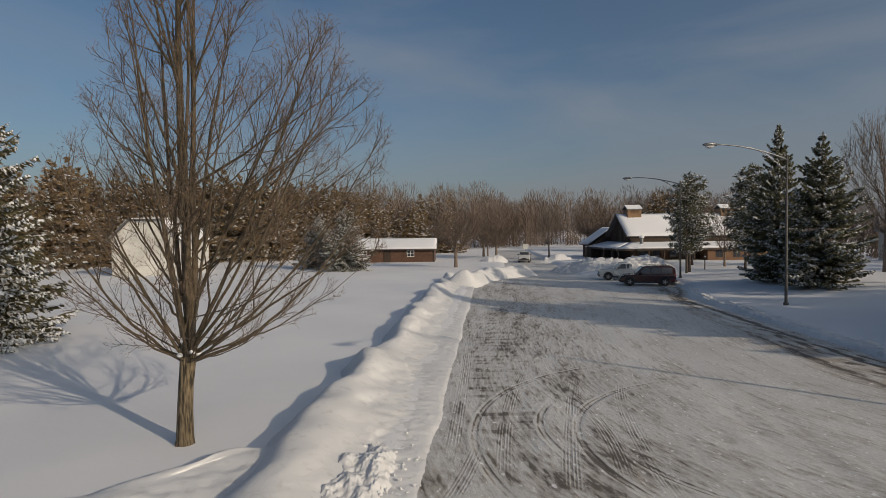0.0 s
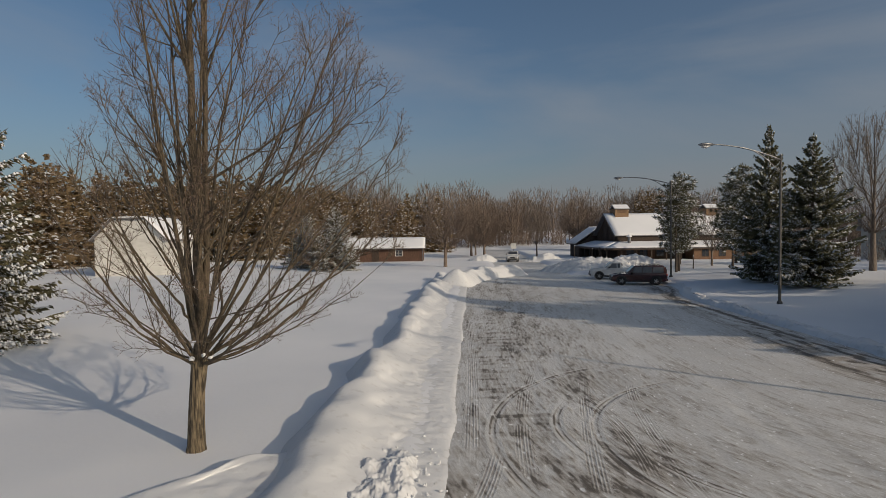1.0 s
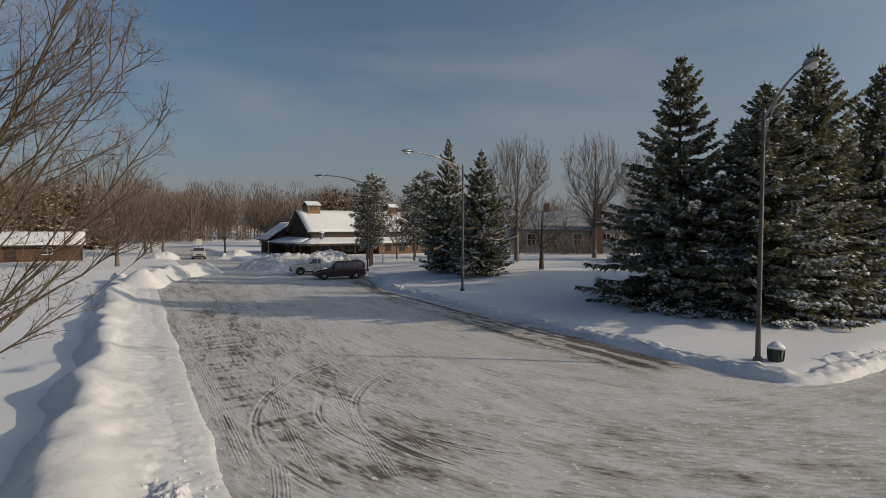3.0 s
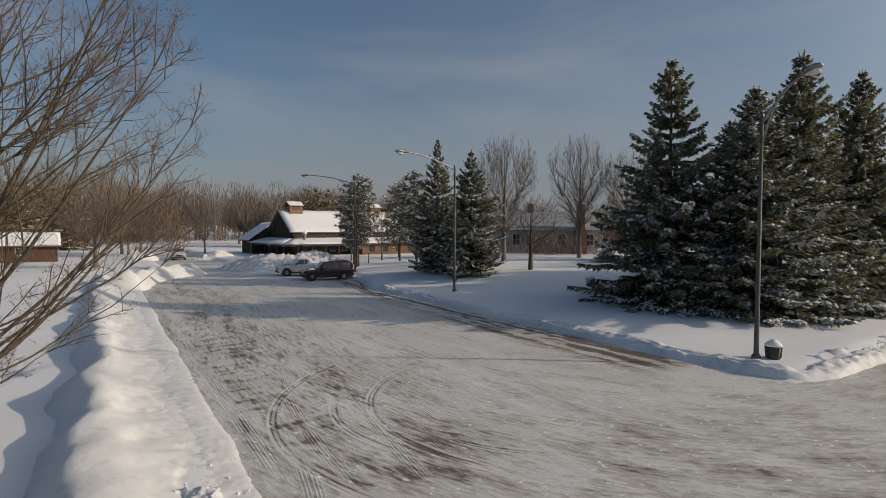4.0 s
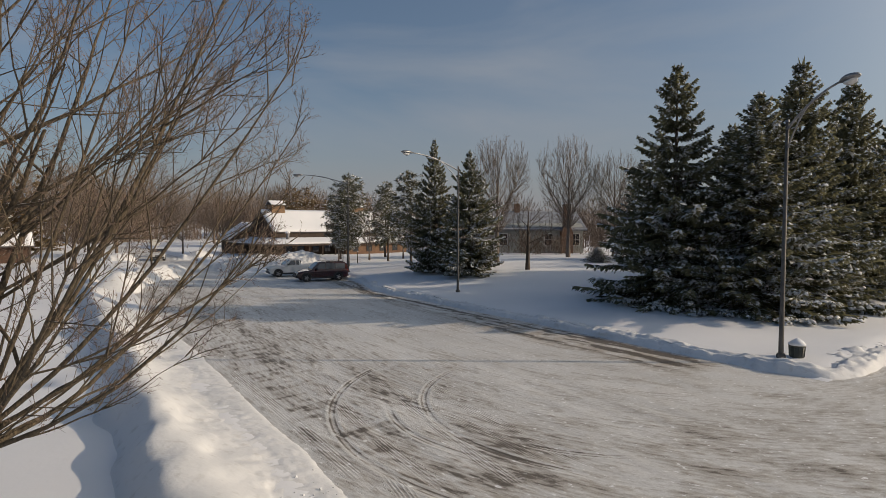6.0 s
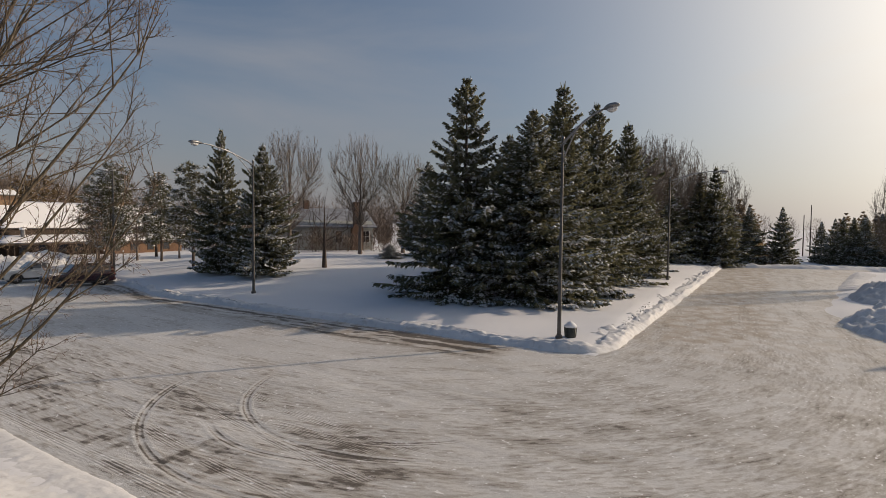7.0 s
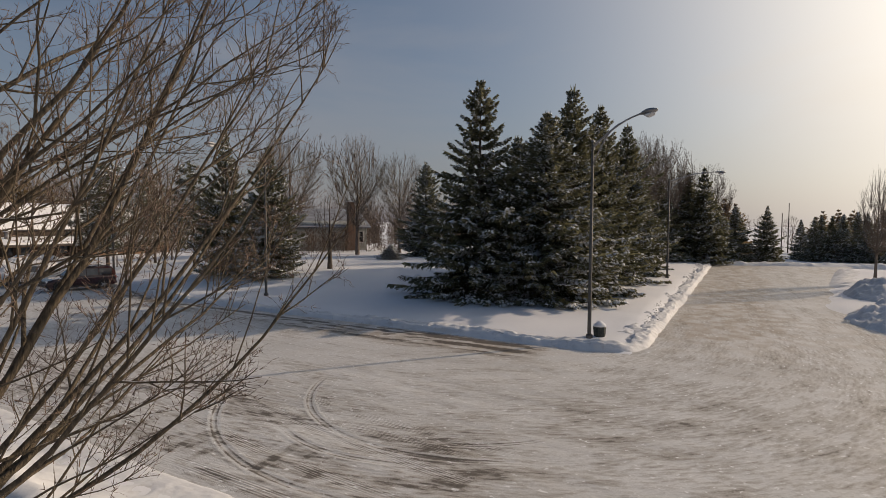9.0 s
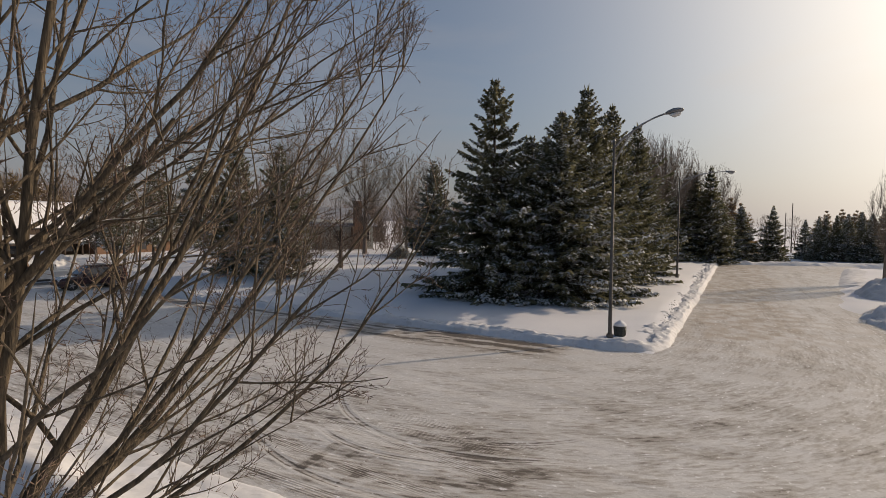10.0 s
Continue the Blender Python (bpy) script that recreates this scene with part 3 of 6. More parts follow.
# the way that the traffic goes: down the lot and round the corner into the side road
bend = (np.maximum(0, 24 - rs) ** 2.6 + np.maximum(0, 22 - ry) ** 2.6) ** (1 / 2.6)
layer = road.data.attributes.new("flow", "FLOAT_VECTOR", "POINT")
layer.data.foreach_set("vector", np.stack([bend, rx - ry, np.zeros(len(rx))], 1).astype(np.float32).ravel())
tagged(road, "ploughed lot of packed snow with tyre marks and bare wet strips", "road", kind="structure")


# ---- ploughed snow ----


def bank(name, points, wide_left, wide_right, height, lump, seed, label, step=0.14, across=26, profile=None, calm=0.0):
    """A ridge of ploughed snow along a line of (x, y); left and right as one goes along it."""
    pts = np.array(points, float)
    seg = np.hypot(*np.diff(pts, axis=0).T)
    s = np.concatenate([[0], np.cumsum(seg)])
    n = int(s[-1] / step) + 2
    ss = np.linspace(0, s[-1], n)
    cx, cy = np.interp(ss, s, pts[:, 0]), np.interp(ss, s, pts[:, 1])
    k = np.ones(9) / 9
    cx, cy = (np.convolve(np.pad(c, 4, "edge"), k, "valid") for c in (cx, cy))
    tx, ty = np.gradient(cx), np.gradient(cy)
    norm = np.hypot(tx, ty)
    nx, ny = -ty / norm, tx / norm
    u = np.linspace(-1, 1, across)
    U, S = np.meshgrid(u, ss)
    off = np.where(U < 0, -U * wide_left, -U * wide_right)
    off = off + 0.35 * (fbm(S * 0.5, U * 2, seed + 3) - 0.5) * (1 - np.abs(U)) * 2
    off = off - (0.16 if calm else 0.30) * (fbm(S * (0.5 if calm else 1.1), U * 0 + 3, seed + 9, 2 if calm else 4) - 0.5) * ease(0.4, 1.0, np.abs(U)) * np.sign(U)
    if calm:
        off = off + 0.9 * (fbm(S * 0.56 * calm, U * 0 + 5, seed + 4, 2) - 0.5) * ease(-0.05, -0.5, U)
    X, Y = cx[:, None] + nx[:, None] * off, cy[:, None] + ny[:, None] * off
    form = profile(U) if profile else np.cos(np.pi * U / 2) ** 1.3
    ends = ease(0, 1.2, S) * (1 - ease(s[-1] - 1.2, s[-1], S))
    vary = (0.84 if calm else 0.62) + (0.32 if calm else 0.76) * fbm(S * 0.62, U * 0 + seed, seed, 1 if calm else 3)
    if calm:
        vary = vary + (0.2 + 0.5 * calm) * (fbm(S * 0.60 * calm, U * 0 + 8, seed + 6, 2) - 0.5) * np.exp(-((U + 0.45) / 0.22) ** 2)
    rough = lump * (np.abs(fbm(X * 2.6, Y * 2.6, seed + 5, 4) - 0.5) * 2.4 - 0.3) + 0.5 * lump * (fbm(X * 9, Y * 9, seed + 7, 2) - 0.5)
    if calm:
        rough = lump * (0.55 * (fbm(X * 1.6, Y * 5.0, seed + 5, 4) - 0.5) + 0.45 * (fbm(X * 9, Y * 11, seed + 7, 2) - 0.5)) * ease(-0.1, 0.2, U) * (1 - ease(0.75, 0.95, U))
        rough = rough + 0.5 * lump * (fbm(X * 0.9, Y * 0.9, seed + 2, 3) - 0.5)
    under = np.minimum(ground_height(X, Y), 0.3) * np.abs(U) ** 2
    Z = under - 0.05 + (form * height * vary + rough * (1 - np.abs(U) ** 2)) * ends
    across_n = len(u)
    verts = np.stack([X.ravel(), Y.ravel(), Z.ravel()], 1)
    i, j = np.meshgrid(np.arange(across_n - 1), np.arange(n - 1))
    a = (j * across_n + i).ravel()
    faces = np.stack([a, a + 1, a + across_n + 1, a + across_n], 1)
    ob = new(name, finish_mesh(name, verts.tolist(), faces.tolist(), BANK_SNOW, True))
    return tagged(ob, label, "snow bank", "ploughed snow banks", "structure")


def west_profile(u):
    """Steep to the lawn, a rounded crest, a slack shelf down to the road."""
    rise = ease(-0.86, -0.44, u)
    fall = 1 - 0.50 * ease(-0.40, 0.05, u) - 0.30 * ease(-0.1, 0.40, u) - 0.06 * ease(0.2, 0.8, u)
    return rise * fall * (1 - ease(0.74, 0.94, u))


def kerb_profile(u):
    """A slack back and a cut face towards the road."""
    return ease(-1.0, -0.05, u) * (1 - 0.15 * ease(0.0, 0.3, u)) * (1 - ease(0.35, 0.95, u))


def heap(name, x, y, rx_, ry_, h, turn, seed, label, n=52, lump=0.35, crumbs=False):
    g = np.linspace(-1, 1, n)
    U, W = np.meshgrid(g, g)
    r = np.hypot(U, W)
    c, s_ = math.cos(radians(turn)), math.sin(radians(turn))
    X, Y = x + c * U * rx_ - s_ * W * ry_, y + s_ * U * rx_ + c * W * ry_
    form = np.clip(1 - (r * (0.85 + 0.35 * fbm(np.arctan2(W, U) * 1.2 + 9, r * 0 + seed, seed))) ** 2, 0, 1) ** 0.8
    rough = lump * (np.abs(fbm(X * 1.3, Y * 1.3, seed + 1, 5) - 0.5) * 3.0 - 0.35) + 0.7 * lump * (np.abs(fbm(X * 3.4, Y * 3.4, seed + 2, 4) - 0.5) * 2 - 0.25)
    if crumbs:
        rough = lump * (2.0 * (fbm(X * 2.2, Y * 1.2, seed + 1, 3) - 0.5) + 1.5 * (fbm(X * 5, Y * 3.5, seed + 2, 4) - 0.5) + 0.35 * (fbm(X * 14, Y * 11, seed + 3, 2) - 0.5))
    Z = np.minimum(ground_height(X, Y), 0.5) - 0.25 + form * (h + 0.25) + rough * np.clip(form * 3, 0, 1)
    i, j = np.meshgrid(np.arange(n - 1), np.arange(n - 1))
    a = (j * n + i).ravel()
    faces = np.stack([a, a + 1, a + n + 1, a + n], 1)
    keep = (form.ravel()[faces] > 0).any(1)
    verts = np.stack([X.ravel(), Y.ravel(), Z.ravel()], 1)
    faces = faces[keep]
    used = np.unique(faces)
    remap = np.zeros(len(verts), int)
    remap[used] = np.arange(len(used))
    ob = new(name, finish_mesh(name, verts[used].tolist(), remap[faces].tolist(), BANK_SNOW, True))
    return tagged(ob, label, "snow heap", "heaps of ploughed snow", "structure")


bank("snow_bank", [(lot_left(y) - 1.75, y) for y in np.arange(-14, 58, 3.0)], 2.35, 2.0, 0.78, 0.13, 11,
     "long rounded ridge of ploughed snow beside the lot", 0.09, 60, west_profile, 0.75)
bank("snow_bank", [(lot_right(y) + 0.6, y) for y in np.arange(54, 10, -2.5)] + [(15.62, 9.3), (15.95, 8.5), (16.8, 8.05)] + [(x, side_north(x) + 0.45) for x in np.arange(18, 71, 3.0)],
     1.0, 0.75, 0.36, 0.13, 12, "crisp snow bank along the lot's edge and round the corner", 0.11, 30, kerb_profile)
bank("snow_bank", [(x, side_north(x) + 1.0) for x in np.arange(17.4, 70, 3.0)], 1.2, 1.1, 0.34, 0.28, 13,
     "rough chunky snow thrown up beside the side road", 0.14, 22)
bank("snow_bank", [(71.4 + 0.33 * max(0, 2 - y), y) for y in np.arange(6, -26, -2.0)], 1.5, 1.5, 0.42, 0.18, 14, "snow bank closing the end of the road", 0.25, 16)
bank("snow_bank", [(x, float(side_south(x)) - 1.0) for x in np.arange(46, 72, 3.0)], 1.6, 1.6, 0.24, 0.12, 15, "snow bank along the side road", 0.25, 16)
heap("snow_heap", 28.2, -5.9, 7.2, 4.9, 1.25, -6, 41, "large shaded heap of ploughed snow", 80, 0.45)
bank("snow_bank", [(-8.6, 6.4), (-6.6, 7.9), (-5.0, 9.2), (-3.7, 10.3), (-2.4, 11.2), (-1.4, 11.9)], 1.15, 2.3, 0.48, 0.20, 16,
     "drift of snow spilled from the bank onto the lawn", 0.09, 44, None, 1.4)
heap("snow_heap", 41.0, -6.6, 5.5, 3.2, 1.2, -10, 42, "heap of ploughed snow beside the road", 52, 0.35)
bank("snow_bank", [(2.6, 46.5), (3.6, 50.0), (4.7, 53.2), (6.4, 55.8), (8.6, 58.2), (11.2, 60.2)], 2.0, 1.6, 1.2, 0.07, 43,
     "high rounded end of the snow bank turning across the lot", 0.12, 36)
heap("snow_heap", 19.0, 63.5, 6.5, 3.6, 1.2, -6, 44, "lumpy heap of ploughed snow before the porch", 80, 0.36)
heap("snow_heap", 25.0, 64.5, 4.0, 2.6, 1.3, 10, 45, "lumpy heap of ploughed snow before the porch", 52, 0.4)
heap("snow_heap", 52.0, 37.0, 2.6, 1.0, 0.55, 20, 40, "snow-covered low bushes before the house", 36, 0.3)
heap("snow_heap", 10.2, 86.5, 2.7, 1.8, 1.0, 0, 46, "far heap of ploughed snow by the drive", 40, 0.3)
heap("snow_heap", 19.2, 85.0, 3.4, 2.0, 0.9, 0, 47, "far heap of ploughed snow by the drive", 40, 0.3)


def clods(name, x, y, rx_, ry_, count, seed, label, lift=0.35):
    """Broken lumps of frozen snow, thrown together."""
    rng = np.random.default_rng(seed)
    ico = bmesh.new()
    bmesh.ops.create_icosphere(ico, subdivisions=1, radius=1.0)
    v0 = np.array([v.co[:] for v in ico.verts])
    f0 = np.array([[v.index for v in f.verts] for f in ico.faces])
    ico.free()
    V, F = [], []
    for k in range(count):
        r = 0.009 + 0.036 * rng.random() ** 3
        a, d = rng.uniform(0, 6.28), math.sqrt(rng.random())
        c = np.array([x + rx_ * d * math.cos(a), y + ry_ * d * math.sin(a), 0.0])
        c[2] = lift * (1 - 0.75 * d) + 0.05 + 0.3 * r
        w = v0 * (1 + 0.7 * (fbm(v0[:, 0] * 1.6 + k, v0[:, 1] * 1.6 + v0[:, 2], k + seed, 3) - 0.5))[:, None]
        V.append(c + r * w * rng.uniform(0.55, 1.5, 3))
        F.append(f0 + k * len(v0))
    ob = new(name, finish_mesh(name, np.concatenate(V).tolist(), np.concatenate(F).tolist(), BANK_SNOW))
    return tagged(ob, label, "snow lumps", kind="stuff")


heap("snow_lump", -1.4, 10.0, 0.85, 2.4, 0.30, -5, 48, "crusted mound of frozen snow on the bank", 150, 0.15, True)
clods("snow_clods", -1.2, 10.2, 0.75, 2.0, 150, 49, "broken lumps of frozen snow on the bank", 0.20)
clods("snow_clods", 26.5, 7.9, 9.0, 0.55, 420, 51, "broken lumps of snow thrown up beside the side road", 0.42)
clods("snow_clods", -0.45, 11.8, 0.45, 3.0, 80, 50, "small crumbs of snow beside the lot", 0.03)

# ---- trees ----


def spindles(A, B, r, sides=3, belly=0.35):
    """Many thin tapered twigs at once, from A to B with the widest point at belly."""
    A, B, r = np.asarray(A, float), np.asarray(B, float), np.asarray(r, float)
    d = B - A
    length = np.linalg.norm(d, axis=1, keepdims=True) + 1e-9
    d = d / length
    ref = np.where(np.abs(d[:, 2:3]) > 0.8, np.array([[1.0, 0, 0]]), np.array([[0, 0, 1.0]]))
    a = np.cross(d, ref)
    a /= np.linalg.norm(a, axis=1, keepdims=True) + 1e-9
    b = np.cross(d, a)
    mid = A + belly * (B - A)
    rings = [mid + r[:, None] * (math.cos(w) * a + math.sin(w) * b) for w in [2 * math.pi * k / sides + 0.5 for k in range(sides)]]
    verts = np.stack([A, *rings, B], 1).reshape(-1, 3)
    o = (np.arange(len(A)) * (sides + 2))[:, None]
    faces = []
    for k in range(sides):
        k2 = (k + 1) % sides
        faces += [o + np.array([[0, 1 + k2, 1 + k]]), o + np.array([[sides + 1, 1 + k, 1 + k2]])]
    return verts, np.concatenate(faces)


def blades(A, B, r, seed=1, belly=0.3):
    """As spindles, but single leaf-shaped strips, for what stays far off."""
    A, B, r = np.asarray(A, float), np.asarray(B, float), np.asarray(r, float)
    d = B - A
    a = np.cross(d, np.random.default_rng(seed).normal(0, 1, d.shape))
    a *= (r / (np.linalg.norm(a, axis=1) + 1e-9))[:, None]
    mid = A + belly * d
    verts = np.stack([A, mid + a, B, mid - a], 1).reshape(-1, 3)
    return verts, (np.arange(len(A)) * 4)[:, None] + np.array([[0, 1, 2, 3]])


def unit(v):
    return v / (np.linalg.norm(v, axis=-1, keepdims=True) + 1e-9)


def needle_mesh(name, seed, H, R, levels, per, dense, material, droop=0.25, gap=0.06, taper=0.85, needle=0.055, leafy=False, full=0.86, snow=0.0, length=1.0, hang=0.5):
    """The crown of a spruce: whorls of drooping boughs, each a spray of needled twigs; also the snow lying on them."""
    rng = np.random.default_rng(seed)
    A, B, r = [], [], []
    SA, SB, SR = [], [], []
    for i in range(levels):
        q = min(0.985, max(gap, gap + (1 - gap) * (i + rng.uniform(-0.9, 0.9)) / levels))
        z0, reach = H * q, R * 1.02 * max(0.035, min(1.0, (1 - q) / full)) ** taper * (0.86 + 0.14 * min(1, q / 0.12)) * rng.uniform(0.84, 1.1)
        count = max(3, int(per * (0.55 + 0.45 * (1 - q))))
        start = rng.uniform(0, 6.28)
        for k in range(count):
            w = start + 6.283 * k / count + rng.normal(0, 0.22)
            L = reach * rng.uniform(0.70, 1.12) if rng.random() > 0.09 else reach * (1.28 if q < 0.8 else 1.1)
            L = L * (0.82 + 0.36 * float(fbm(np.array([w * 0.9 + 7.0]), np.array([q * 5.0]), seed, 3)[0]))
            load = (2.6 if rng.random() < 0.38 else 0.25) * (1.25 - 0.9 * q)
            lift = 0.75 * q ** 2 - droop * (1 - q) + rng.normal(0, 0.07)
            out = np.array([math.cos(w), math.sin(w), 0])
            side_ = np.array([-math.sin(w), math.cos(w), 0])
            m = max(5, int(dense * (0.5 + L)))
            s = np.sort(rng.uniform(0.12, 1.0, m))
            curve = lambda s: np.stack([out[0] * L * s, out[1] * L * s, np.maximum(z0 + L * (lift * s - 0.28 * s * (1 - s) + 0.10 * s ** 3), 0.10 + 0.08 * s)], 1)
            P = curve(s)
            sg = np.where(rng.random(m) < 0.5, -1.0, 1.0)[:, None]
            d = unit(out * rng.uniform(0.35, 0.9, (m, 1)) + side_ * sg * rng.uniform(0.25, 0.95, (m, 1)) + np.array([0, 0, -1]) * rng.uniform(-0.02, hang, (m, 1)))
            tl = length * (0.24 + 0.50 * (1 - s) + 0.16 * rng.random(m)) * min(1.25, 0.4 + L * 0.3)
            A.append(P)
            E = P + d * tl[:, None]
            E[:, 2] = np.maximum(E[:, 2], 0.06)
            B.append(E)
            r.append(needle * rng.uniform(0.7, 1.35, m) * min(1, 0.6 + 0.2 * L))
            laden = rng.random(m) < snow * load * (0.3 + 0.9 * s)
            over = np.array([0, 0, 0.75 * needle])
            SA.append((P + d * tl[:, None] * rng.uniform(0.0, 0.3, (m, 1)) + over)[laden])
            SB.append((P + d * tl[:, None] * rng.uniform(0.6, 1.0, (m, 1)) + over)[laden])
            SR.append((needle * rng.uniform(0.7, 1.25, m))[laden])
            g = np.linspace(0.0, 1.0, 5)
            C = curve(g)
            A.append(C[:-1])
            B.append(C[1:] + 0.25 * (C[1:] - C[:-1]))
            r.append(np.full(4, needle * 0.9))
    m = 8
    A.append(np.tile([[0, 0, H * 0.95]], (m, 1)))
    w = np.arange(m) * 0.8
    B.append(np.stack([0.15 * np.cos(w), 0.15 * np.sin(w), H * (0.97 + 0.04 * (np.arange(m) % 3 == 0))], 1))
    r.append(np.full(m, needle))
    v, f = (blades if leafy else spindles)(np.concatenate(A), np.concatenate(B), np.concatenate(r))
    crown = finish_mesh(name, v.tolist(), f.tolist(), material)
    if not snow:
        return crown
    v, f = spindles(np.concatenate(SA), np.concatenate(SB), np.concatenate(SR), 3, 0.5)
    return crown, finish_mesh("bough_snow", v.tolist(), f.tolist(), ROOF_SNOW, True)


def trunk_mesh(name, H, r0, material, lean=0.0, seed=0, sides=9):
    sh = Shape()
    rng = random.Random(seed)
    pts = [(lean * H * q ** 1.4 + rng.uniform(-0.02, 0.02), rng.uniform(-0.02, 0.02), H * q - 0.3 * (q == 0)) for q in (0, 0.06, 0.2, 0.4, 0.6, 0.8, 1.0)]
    sh.tube(pts, [r0 * 1.25, r0, r0 * 0.85, r0 * 0.65, r0 * 0.45, r0 * 0.25, 0.01], sides)
    return finish_mesh(name, sh.v, sh.f, material, True)


def conifer(meshes, x, y, height, wide, label, group, turn=0.0, sink=0.05, category="spruce tree"):
    """One conifer as a thing: trunk and crown, scaled from a 10 m model."""
    crown, trunk = meshes
    z = ground_at(x, y) - sink
    tree = base("spruce_tree" if category == "spruce tree" else "pine_tree", x, y, z, turn, label, category, group)
    tree.scale = (wide, wide, height / 10.0)
    crown, snow = crown if isinstance(crown, tuple) else (crown, None)
    for name, me in (("trunk", trunk), ("crown", crown)):
        new(name, me).parent = tree
    if snow:
        tagged(new("bough_snow", snow), "loose snow lying on the boughs", kind="stuff").parent = tree
    return tree


SPRUCE_TRUNK = trunk_mesh("trunk", 9.6, 0.17, DARK_BARK)
SPRUCES = [(needle_mesh("crown", 100 + k, 10.0, 2.75, 46, 10, 38.0, NEEDLES, 0.30 + 0.05 * k, 0.02, 0.90, 0.064, True, 0.72, 0.125, 0.62, 0.9), SPRUCE_TRUNK) for k in range(3)]
SPRUCES_OPEN = [(needle_mesh("crown", 131, 10.0, 2.75, 42, 9, 44.0, NEEDLES, 0.40, 0.02, 0.84, 0.064, True, 0.78, 0.09, 0.62, 1.1), SPRUCE_TRUNK)]
SPRUCES_FULL = [(needle_mesh("crown", 120 + k, 10.0, 2.6, 48, 11, 36.0, NEEDLES, 0.30, 0.01, 0.95, 0.068, True, 0.62, 0.14, 0.62, 0.7), SPRUCE_TRUNK) for k in range(2)]
SPRUCES_SNOWY = [(needle_mesh("crown", 140 + k, 10.0, 3.2, 50, 12, 24.0, NEEDLES_SNOWY, 0.35, 0.02, 0.85, 0.062, True, 0.75, 0.24, 0.6, 0.9), SPRUCE_TRUNK) for k in range(2)]
SPRUCES_DENSE = [(needle_mesh("crown", 180 + k, 10.0, 2.3, 46, 12, 15.0, NEEDLES, 0.22, 0.01, 0.95, 0.11, True, 0.80, 0.07, 0.8, 0.6), SPRUCE_TRUNK) for k in range(2)]
SPRUCES_DEEP = [(needle_mesh("crown", 170 + k, 10.0, 2.3, 42, 8, 16.0, NEEDLES, 0.25, 0.02, 1.0, 0.085, True, 0.85, 0.06, 0.7, 0.7), SPRUCE_TRUNK) for k in range(2)]
PINE_TRUNK = trunk_mesh("trunk", 9.4, 0.13, DARK_BARK, 0.01)


def pine_crown(seed, H=10.0):
    """An open pine crown: rising boughs that end in tufts of long needles, with snow on some of them."""
    rng = np.random.default_rng(seed)
    A, B, r, SA, SB, SR = [], [], [], [], [], []
    for k in range(74):
        q = 0.20 + 0.79 * (k + rng.random()) / 74
        reach = 2.1 * np.interp(q, [0.2, 0.32, 0.55, 0.8, 0.93, 1.0], [0.55, 0.95, 1.0, 0.72, 0.42, 0.08]) * rng.uniform(0.55, 1.15)
        w = rng.uniform(0, 6.283)
        out = np.array([math.cos(w), math.sin(w), 0.0])
        lift = rng.uniform(-0.05, 0.35) + 0.5 * max(0.0, q - 0.75)
        line = lambda t: np.array([0, 0, H * q]) + out * reach * t + np.array([0, 0, reach * lift * t * t])
        for a, b in ((0.0, 0.5), (0.5, 1.0)):
            A.append(line(a)[None]), B.append(line(b)[None] * 1.0), r.append(np.array([0.035]))
        for t in np.linspace(0.35, 1.0, max(2, int(1 + 3.2 * reach))):
            c = line(t) + rng.normal(0, 0.13, 3)
            m = 24
            d = unit(rng.normal(0, 1, (m, 3)) + out * 0.5 + np.array([0, 0, 0.35]))
            tip = c + d * rng.uniform(0.22, 0.46, (m, 1))
            A.append(np.repeat(c[None], m, 0)), B.append(tip), r.append(np.full(m, 0.032))
            if rng.random() < 0.45:
                n = 5
                g = c + np.array([0, 0, 0.10]) + rng.normal(0, 0.13, (n, 3)) * np.array([1, 1, 0.25])
                SA.append(g - out * 0.13), SB.append(g + out * 0.13), SR.append(rng.uniform(0.04, 0.075, n))
    v, f = blades(np.concatenate(A), np.concatenate(B), np.concatenate(r), seed)
    crown = finish_mesh("crown", v.tolist(), f.tolist(), PINE_NEEDLES)
    v, f = spindles(np.concatenate(SA), np.concatenate(SB), np.concatenate(SR), 3, 0.5)
    return crown, finish_mesh("bough_snow", v.tolist(), f.tolist(), ROOF_SNOW, True)


PINES = [(pine_crown(160 + k), PINE_TRUNK) for k in range(3)]

# the dark clump in the angle of the lot and the side road
for k, (x, y, h, w) in enumerate([(25.35, 18.3, 13.5, 1.52), (26.2, 14.3, 11.4, 1.58), (29.7, 13.5, 13.6, 1.42), (30.0, 17.2, 10.6, 1.3),
                                  (37.0, 12.9, 13.6, 1.36), (44.8, 11.8, 13.5, 1.3), (51.5, 11.6, 9.8, 1.05), (47.5, 33.1, 10.4, 1.1)]):
    conifer((SPRUCES_OPEN + SPRUCES)[0 if k == 0 else 1 + k % 3], x, y, h, w,
            "tall dark spruce with loose snow on its boughs" if k else "tallest dark spruce with ragged open boughs",
            "spruces in the corner clump", 47 * k, 0.1)
for k, (x, y, h, w) in enumerate([(33.6, 17.0, 11.2, 1.2), (35.0, 19.0, 11.3, 1.2), (41.0, 14.6, 11.6, 1.2), (47.0, 13.6, 10.8, 1.1), (53.5, 13.6, 10.2, 1.2), (38.5, 20.0, 10.8, 1.2), (43.5, 18.0, 11.0, 1.2), (49.0, 18.5, 10.4, 1.2)]):
    conifer(SPRUCES_DEEP[k % 2], x, y, h, 1.12 * w, "dark spruce standing deeper in the clump", "spruces in the corner clump", 31 * k, 0.1)
